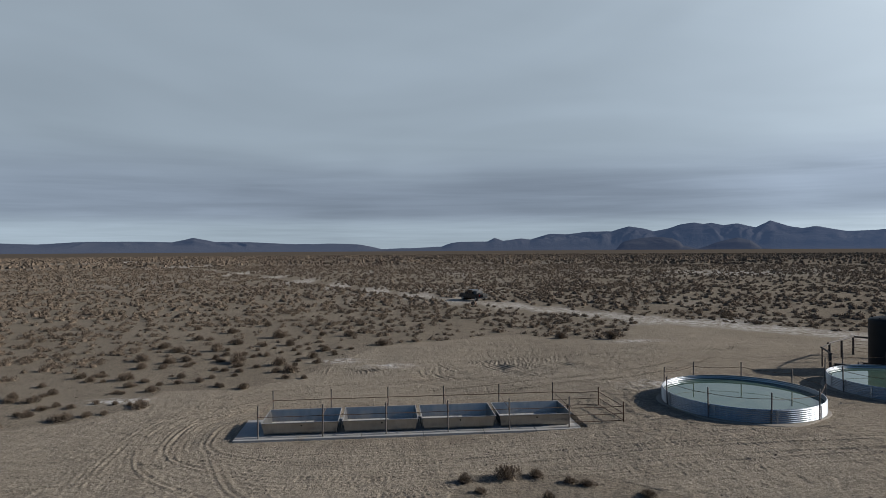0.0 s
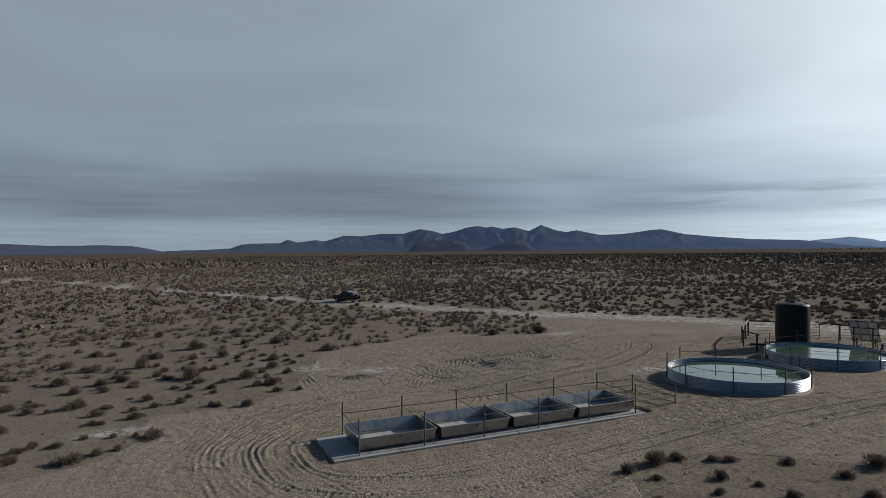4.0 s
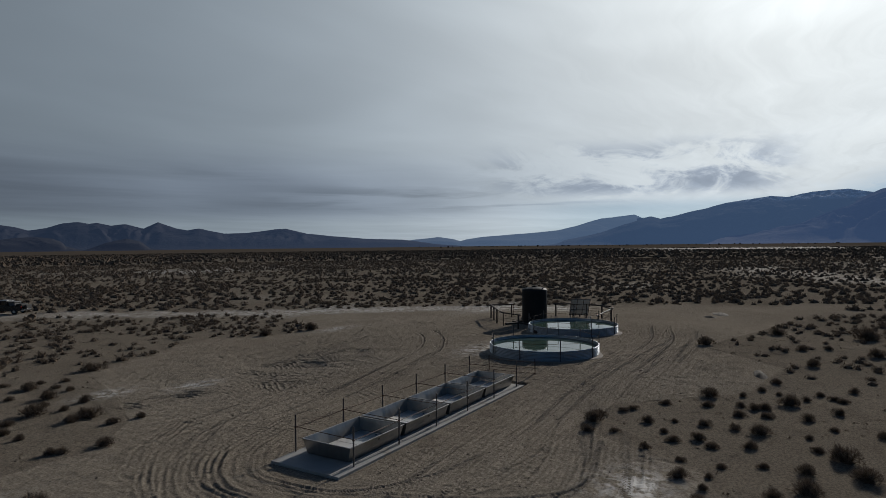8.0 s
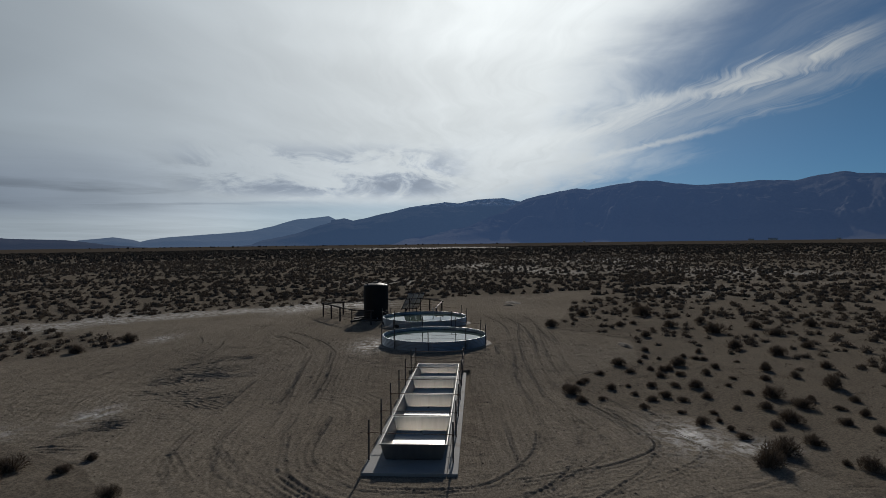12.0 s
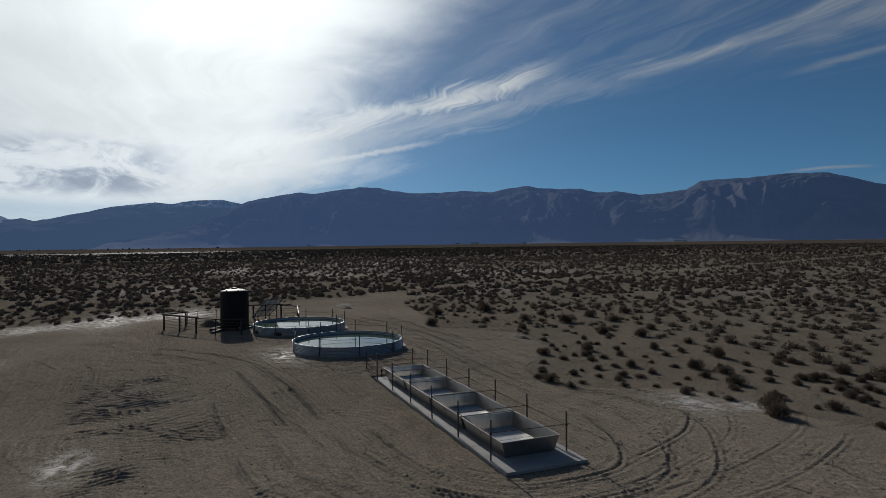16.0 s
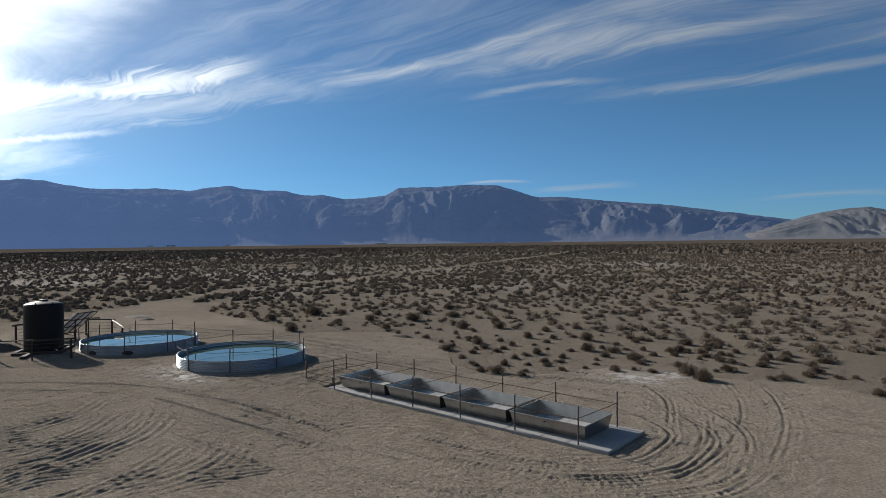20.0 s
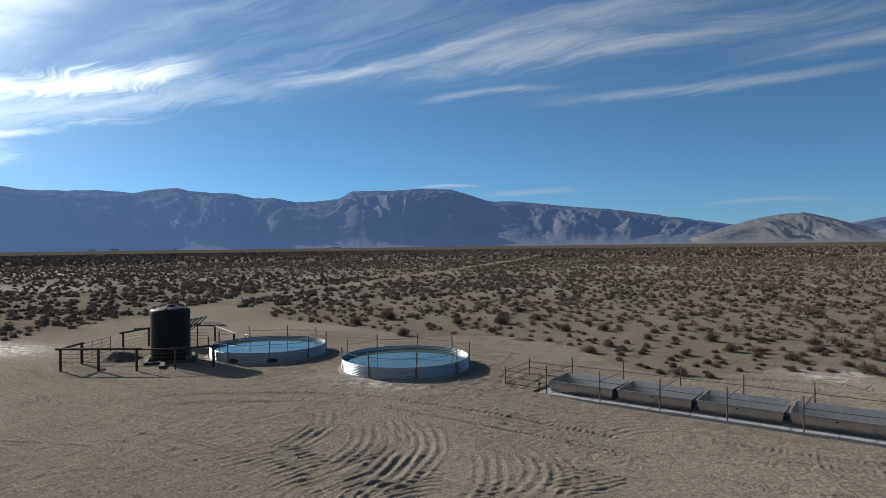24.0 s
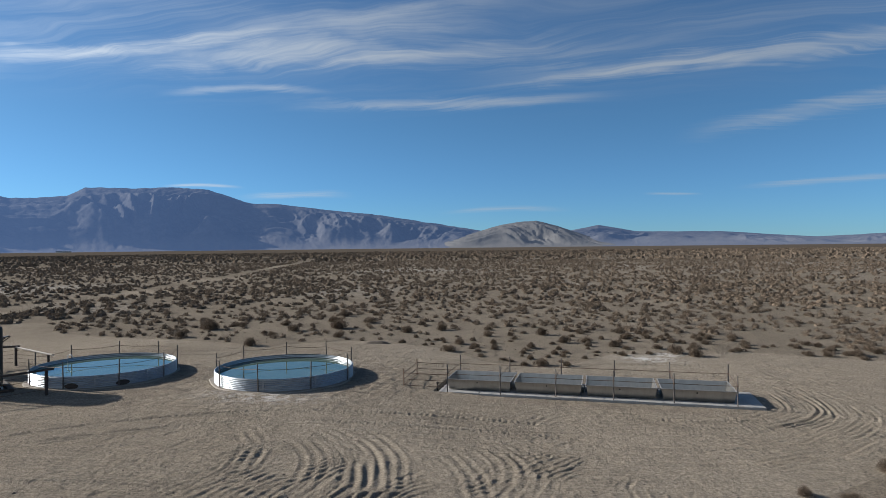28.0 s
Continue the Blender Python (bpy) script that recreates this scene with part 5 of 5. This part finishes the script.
# ---------------------------------------------------------------- scrub
rng = np.random.default_rng(11)


def tuft(leaves, leaf, stems, seed, slim=0.12, core=None, full=0.55):
    """One dry shrub, about 1 m wide and 0.5 m high: stems fanning out, small twig sprays toward the outside."""
    r = np.random.default_rng(seed)
    tris = []
    lobes = [(r.uniform(-0.25, 0.25), r.uniform(-0.25, 0.25), r.uniform(0.17, 0.33), r.uniform(0.22, 0.50)) for _ in range(5)]
    for _ in range(stems):
        lx, ly, lr, lh = lobes[r.integers(len(lobes))]
        a, e = r.uniform(0, 2 * math.pi), r.uniform(0.25, 1.35)
        tip = np.array([lx + lr * 1.3 * math.cos(a) * math.cos(e), ly + lr * 1.3 * math.sin(a) * math.cos(e), lh * 1.25 * math.sin(e) + 0.02])
        foot = np.array([lx * 0.3, ly * 0.3, -0.03]) + r.normal(0, 0.03, 3) * (1, 1, 0)
        side = np.array([-math.sin(a), math.cos(a), 0]) * 0.010
        tris.append((foot - side * 1.6, foot + side * 1.6, tip))
    for _ in range(leaves):
        lx, ly, lr, lh = lobes[r.integers(len(lobes))]
        a, e = r.uniform(0, 2 * math.pi), math.asin(r.uniform(-0.05, 1.0))
        d = r.uniform(0.3, 1.0) ** 0.6
        c = np.array([lx + lr * d * math.cos(a) * math.cos(e), ly + lr * d * math.sin(a) * math.cos(e), 0.04 + lh * d * max(0.0, math.sin(e)) * 0.95])
        out = np.array([math.cos(a) * math.cos(e), math.sin(a) * math.cos(e), abs(math.sin(e)) + 0.5])
        out = out / np.linalg.norm(out) + r.normal(0, 0.42, 3)
        side = np.cross(out, r.normal(0, 1, 3))
        side /= np.linalg.norm(side) + 1e-9
        s = leaf * r.uniform(0.6, 1.35)
        tris.append((c - side * s * slim, c + side * s * slim, c + out * s))
    if core:
        # the dense inside of the shrub
        grid = []
        for i in range(core[1] + 1):
            e = 0.5 * math.pi * i / core[1]
            row = []
            for j in range(core[0]):
                a = 2 * math.pi * (j + 0.5 * (i % 2)) / core[0]
                d = np.array([math.cos(a) * math.cos(e), math.sin(a) * math.cos(e), math.sin(e)])
                reach = max(max(0.0, d[0] * lx + d[1] * ly) + math.hypot(lr * math.cos(e), lh * math.sin(e)) for lx, ly, lr, lh in lobes)
                row.append(d * np.array([1, 1, 0.95]) * reach * r.uniform(full - 0.1, full + 0.1) - np.array([0, 0, 0.03]))
            grid.append(row)
        for a, b in zip(grid, grid[1:]):
            for j in range(core[0]):
                i = (j + 1) % core[0]
                tris += [(a[j], a[i], b[j]), (b[j], a[i], b[i])]
    v = np.array(tris).reshape(-1, 3)
    v[:, 2] = np.maximum(v[:, 2], -0.04)
    return v


def scatter(name, templates, places, label):
    """Many shrubs as one mesh. places: x, y, size, turn, squash."""
    if not len(places):
        return
    chunks, kinds = [], rng.integers(len(templates), size=len(places))
    zs = ground_z(places[:, 0], places[:, 1]) - 0.01 * places[:, 2]
    for k, tmpl in enumerate(templates):
        p, z = places[kinds == k], zs[kinds == k]
        c, s = np.cos(p[:, 3])[:, None], np.sin(p[:, 3])[:, None]
        X = (tmpl[:, 0] * c - tmpl[:, 1] * s) * p[:, 2:3] + p[:, 0:1]
        Y = (tmpl[:, 0] * s + tmpl[:, 1] * c) * p[:, 2:3] + p[:, 1:2]
        Z = tmpl[:, 2] * p[:, 2:3] * p[:, 4:5] + z[:, None]
        chunks.append(np.stack([X, Y, Z], -1).reshape(-1, 3))
    verts = np.concatenate(chunks)
    me = grid_mesh(name, verts, np.arange(len(verts)).reshape(-1, 3), SCRUB)
    tagged(new(name, me), label, "scrub", kind="stuff")


def dome(seed, sides=5):
    """A far shrub: a few ragged slanting faces."""
    r = np.random.default_rng(seed)
    ring = [np.array([math.cos(a) * q, math.sin(a) * q, -0.04]) for a, q in ((2 * math.pi * j / sides + r.uniform(-0.3, 0.3), r.uniform(0.38, 0.58)) for j in range(sides))]
    crown = [np.array([p[0] * 0.62 + r.normal(0, 0.05), p[1] * 0.62 + r.normal(0, 0.05), r.uniform(0.30, 0.55)]) for p in ring]
    tris = []
    for j in range(sides):
        i = (j + 1) % sides
        tris += [(ring[j], ring[i], crown[j]), (crown[j], ring[i], crown[i])]
    for j in range(1, sides - 1):
        tris.append((crown[0], crown[j], crown[j + 1]))
    return np.array(tris).reshape(-1, 3)


def sow(r0, r1, density, size0, size1, clump=9.0):
    """Shrubs on open ground between two distances from the yard."""
    n = int(math.pi * (r1 ** 2 - r0 ** 2) * density * 1.9)
    r, a = np.sqrt(rng.uniform(r0 ** 2, r1 ** 2, n)), rng.uniform(0, 2 * math.pi, n)
    x, y = 12 + r * np.cos(a), 5 + r * np.sin(a)
    keep = fractal(x / clump, y / clump, 50, 3) + 0.25 * fractal(x / 60, y / 60, 70, 2) > rng.uniform(0.10, 1.0, n)
    keep &= ~inside(YARD, x, y) & (line_distance(ROAD, x, y) > 2.6)
    keep &= ((x - 900) / 130) ** 2 + ((y - 95) / 190) ** 2 > 0.7
    keep &= ~((np.hypot(x - 61, y + 5.8) < 4) | (np.hypot(x - 57, y + 5) < 3.5))
    x, y = x[keep], y[keep]
    size = size0 + (size1 - size0) * rng.beta(1.6, 2.6, len(x))
    return np.stack([x, y, size, rng.uniform(0, 6.28, len(x)), rng.uniform(0.65, 1.1, len(x))], 1)


# shrubs that stand at known spots by the yard: place and width
SOUTH_NEAR = [(15, -12.1, 0.8), (12.6, -12.2, 0.6), (12.4, -13.3, 0.9), (15.8, -15.1, 0.7), (14.9, -20, 0.8), (11.9, -8.4, 0.7), (12.6, -9.6, 0.4), (9.6, -7.5, 0.5),
              (10.7, -9.4, 0.5), (12.6, -15.1, 0.4), (9.9, -16.4, 1.3), (12.1, -20.6, 1.3), (8, -15.1, 0.8), (8.2, -16.9, 1.1), (7.8, -13.6, 0.5), (5.2, -11, 0.8),
              (5.8, -12, 0.4), (4.4, -12, 0.3), (0.1, -11.4, 1.3), (1.3, -12.6, 1.3), (5.6, -15.2, 1.2), (2.4, -14.5, 0.9), (5.3, -17.3, 0.8), (9.6, -18.1, 0.6),
              (0.1, -14.4, 0.4), (-0.4, -15, 0.9)]
SOUTH_FAR = [(34.7, -7.9, 1.3), (44.8, -12.5, 1.5), (36.4, -14.5, 1.2), (38.3, -16.2, 0.8), (46.3, -19.6, 2.5), (36.8, -19.4, 1.3), (44, -21.4, 0.9), (39.8, -23.1, 1.2),
             (33.1, -22.2, 2.1), (30.1, -15.2, 1.2), (23.5, -13.4, 0.8), (18.6, -10.3, 1.1), (18.5, -14.1, 1.1), (23.3, -17.2, 0.6), (25.4, -20.7, 1.5), (22.1, -22.4, 1.4),
             (25.4, -25.9, 1.2), (31.5, -26.5, 1.6), (35.6, -26.8, 1.5), (36.8, -32.5, 1.5), (17.8, -16.3, 0.7), (17, -19.2, 1.0), (17.5, -23.2, 1.0)]
NORTH_NEAR = [(-11.4, 4.8, 1.1), (-10.3, 5.4, 0.7), (-9.5, 5.7, 0.5), (-11.1, 8.3, 0.5), (-9.8, 7.9, 0.4), (-8.9, 7.5, 0.3), (-8.1, 7, 1.0), (-8.9, 11.3, 0.9),
              (-10.9, 12.9, 0.9), (-12.2, 15.2, 1.4), (-8.5, 15.6, 0.8), (-6.6, 13.7, 0.7), (-8, 13.6, 0.6), (-12.7, 19.6, 1.0), (-2.3, 19.7, 1.4), (-0.9, 16.7, 1.5),
              (-2, 16.5, 0.9), (0.4, 14.4, 0.6), (-3.2, 11.5, 0.8), (-4.8, 15.6, 0.5), (0.6, 20.1, 0.8)]
NORTH_FAR = [(-11.3, 21.7, 1.3), (-10.1, 22.3, 1.1), (-10.8, 23.7, 0.8), (-12.5, 27, 1.2), (-5.8, 21, 1.6), (-9, 27, 1.3), (-8.1, 27, 0.7), (-14.3, 29.3, 1.3),
             (-14.1, 22.6, 1.5), (-11.6, 34.2, 0.9), (-10.5, 39.5, 1.3), (-4.7, 35.2, 1.6), (-5.4, 29.3, 1.0), (-3, 29.9, 1.2), (2.6, 35, 1.6), (6, 28.8, 1.5),
             (0.7, 26.6, 1.2), (0, 22.9, 1.1), (-0.4, 36, 1.1), (-8, 45.6, 1.2), (-15.2, 43.2, 1.1), (-1.9, 28.4, 0.7), (-8.3, 31.2, 1.4), (-12.8, 34.2, 1.2)]
ROADSIDE = [(24.0, 31.0, 1.6), (28.6, 29.2, 1.5)]
KNOWN = SOUTH_NEAR + SOUTH_FAR + NORTH_NEAR + NORTH_FAR + ROADSIDE
# the ground on which they stand
SOUTH_GROUND = [(-3, -9.5), (6, -7), (20, -8), (36, -7), (48, -12), (40, -34), (20, -27), (6, -19), (-2, -17)]
NORTH_GROUND = [(-13, 3), (-7.5, 5.5), (0.5, 13.5), (3, 20), (6.5, 28), (4, 37), (-8, 47), (-16, 45), (-16, 20), (-13, 10)]


def plant():
    wild = sow(0, 62, 0.32, 0.5, 1.5)
    gap = np.min(np.hypot(wild[:, None, 0] - np.array(KNOWN)[:, 0], wild[:, None, 1] - np.array(KNOWN)[:, 1]), axis=1)
    known = inside(SOUTH_GROUND, wild[:, 0], wild[:, 1]) | inside(NORTH_GROUND, wild[:, 0], wild[:, 1])
    wild = wild[(gap > 0.9) & ~(known & ((wild[:, 2] > 0.9) | (gap < 1.2)))]
    spots = np.array([(x, y, 1.06 * max(s, 0.42), i * 1.3, 0.85 + 0.3 * math.sin(i * 2.7) ** 2) for i, (x, y, s) in enumerate(KNOWN)])
    reach = np.hypot(wild[:, 0] - 5, wild[:, 1] - 3)
    order = np.argsort(reach)
    single = np.concatenate([spots, wild[order[:190]]])
    rest = wild[order[190:]]
    kinds = []
    for k in range(6):
        v = tuft(1300, 0.10, 170, 100 + k, 0.085, (9, 3), 0.46)
        me = grid_mesh("desert_shrub", v, np.arange(len(v)).reshape(-1, 3), SCRUB)
        kinds.append(me)
    for i, (x, y, s, turn, squash) in enumerate(single):
        ob = new("desert_shrub", kinds[i % 6])
        ob.matrix_world = Matrix.LocRotScale((x, y, float(ground_z(x, y)) - 0.015), Euler((0, 0, turn)), (s, s, s * squash))
        tagged(ob, "dry grey-brown desert shrub of fine twigs on bare silt", "shrub", "desert shrubs")
    scatter("desert_scrub", [tuft(150, 0.11, 12, 200 + k, 0.22, (8, 2), 0.68) for k in range(6)], rest, "dry grey-brown shrubs dotted over bare silt")
    scatter("desert_scrub", [tuft(36, 0.15, 0, 300 + k, 0.34, (6, 2), 0.85) for k in range(8)], sow(62, 130, 0.22, 0.8, 1.9), "dry grey-brown shrubs dotted over bare silt")
    scatter("desert_scrub", [tuft(7, 0.26, 0, 400 + k, 0.42, (5, 1), 0.95) for k in range(8)], sow(130, 340, 0.125, 0.9, 2.1, 14.0), "far desert shrubs over the plain")
    scatter("desert_scrub", [dome(500 + k, 3) for k in range(8)], sow(340, 1050, 0.020, 1.6, 3.6, 40.0), "far desert shrubs over the plain")
    n = 90
    az, r = np.radians(rng.uniform(56, 92, n)), rng.uniform(2300, 3100, n)
    scatter("far_trees", [dome(700 + k, 5) for k in range(4)], np.stack([r * np.sin(az), r * np.cos(az), rng.uniform(4, 10, n), rng.uniform(0, 6, n), rng.uniform(0.8, 1.4, n)], 1), "dark specks of far trees along the plain's edge")
    # sprigs and clods between
    sprigs = sow(4, 45, 0.35, 0.12, 0.36, 4.0)
    scatter("dry_sprigs", [tuft(14, 0.3, 4, 600 + k) for k in range(4)], sprigs, "low dry sprigs between the shrubs")


plant()


def clods():
    n = 26000
    x, y = rng.uniform(-10, 48, n), rng.uniform(-13, 28, n)
    keep = fractal(x / 2.2, y / 2.2, 88, 3) > rng.uniform(0.42, 0.8, n)
    keep &= ~((x > -1.4) & (x < 16.1) & (y > -0.5) & (y < 3.6)) & (np.hypot(x - 25.82, y - 2.52) > 5) & (np.hypot(x - 37.49, y - 4.3) > 5) & (np.hypot(x - 41.3, y - 9.8) > 2.6)
    x, y = x[keep], y[keep]
    stone = []
    r = np.random.default_rng(5)
    base = [(-1, -1, 0), (1, -1, 0), (1, 1, 0), (-1, 1, 0), (0, 0, 1)]
    for i in range(len(x)):
        s = 0.012 + 0.05 * r.random() ** 6
        p = np.array(base) * s * r.uniform(0.7, 1.2, (5, 3))
        t = r.uniform(0, 6.28)
        rot = np.array([[math.cos(t), -math.sin(t)], [math.sin(t), math.cos(t)]])
        p[:, :2] = p[:, :2] @ rot.T
        p += (x[i], y[i], float(ground_z(x[i], y[i])) - 0.3 * s)
        stone += [p[[0, 1, 4]], p[[1, 2, 4]], p[[2, 3, 4]], p[[3, 0, 4]]]
    v = np.array(stone).reshape(-1, 3)
    tagged(new("soil_clods", grid_mesh("soil_clods", v, np.arange(len(v)).reshape(-1, 3), CLOD)), "small clods and pebbles on the trodden silt", "clods", kind="stuff")


clods()


def tyre_prints():
    """Tread bars that tyres pressed up in the soft silt."""
    r = np.random.default_rng(23)
    tris = []
    for k, (force, drive) in enumerate(DRIVES):
        way = curve_through(drive, 0.16)
        dirn = np.gradient(way, axis=0)
        dirn /= np.linalg.norm(dirn, axis=1)[:, None] + 1e-9
        for side in (-0.86, 0.86):
            for i in range(len(way)):
                n = np.array([-dirn[i, 1], dirn[i, 0]])
                c = way[i] + side * n
                if value_noise(i * 0.03, k * 3.1 + side, 40) < 0.72 - 0.3 * force or not (-10 < c[0] < 44 and -11 < c[1] < 24):
                    continue
                if (-1.6 < c[0] < 16.3 and -0.6 < c[1] < 3.7) or math.hypot(c[0] - 25.82, c[1] - 2.52) < 4.9 or math.hypot(c[0] - 37.49, c[1] - 4.3) < 4.9:
                    continue
                for lean in (-1, 1):
                    along = n * lean + dirn[i] * 0.55
                    a, b = c + n * lean * 0.02, c + along / np.linalg.norm(along) * (0.15 + 0.03 * r.random())
                    w_ = dirn[i] * (0.030 + 0.014 * r.random())
                    h = 0.006 + 0.006 * r.random()
                    za, zb = float(ground_z(*a)), float(ground_z(*b))
                    p = [np.array([*(a - w_), za - 0.004]), np.array([*(a + w_), za - 0.004]), np.array([*(b - w_), zb - 0.004]), np.array([*(b + w_), zb - 0.004]), np.array([*a, za + h]), np.array([*b, zb + h])]
                    tris += [(p[0], p[2], p[5]), (p[0], p[5], p[4]), (p[1], p[4], p[5]), (p[1], p[5], p[3])]
    v = np.array(tris).reshape(-1, 3)
    tagged(new("tyre_prints", grid_mesh("tyre_prints", v, np.arange(len(v)).reshape(-1, 3), CRUMB)), "tread prints of tyres in the soft silt", "tyre prints", kind="stuff")


tyre_prints()
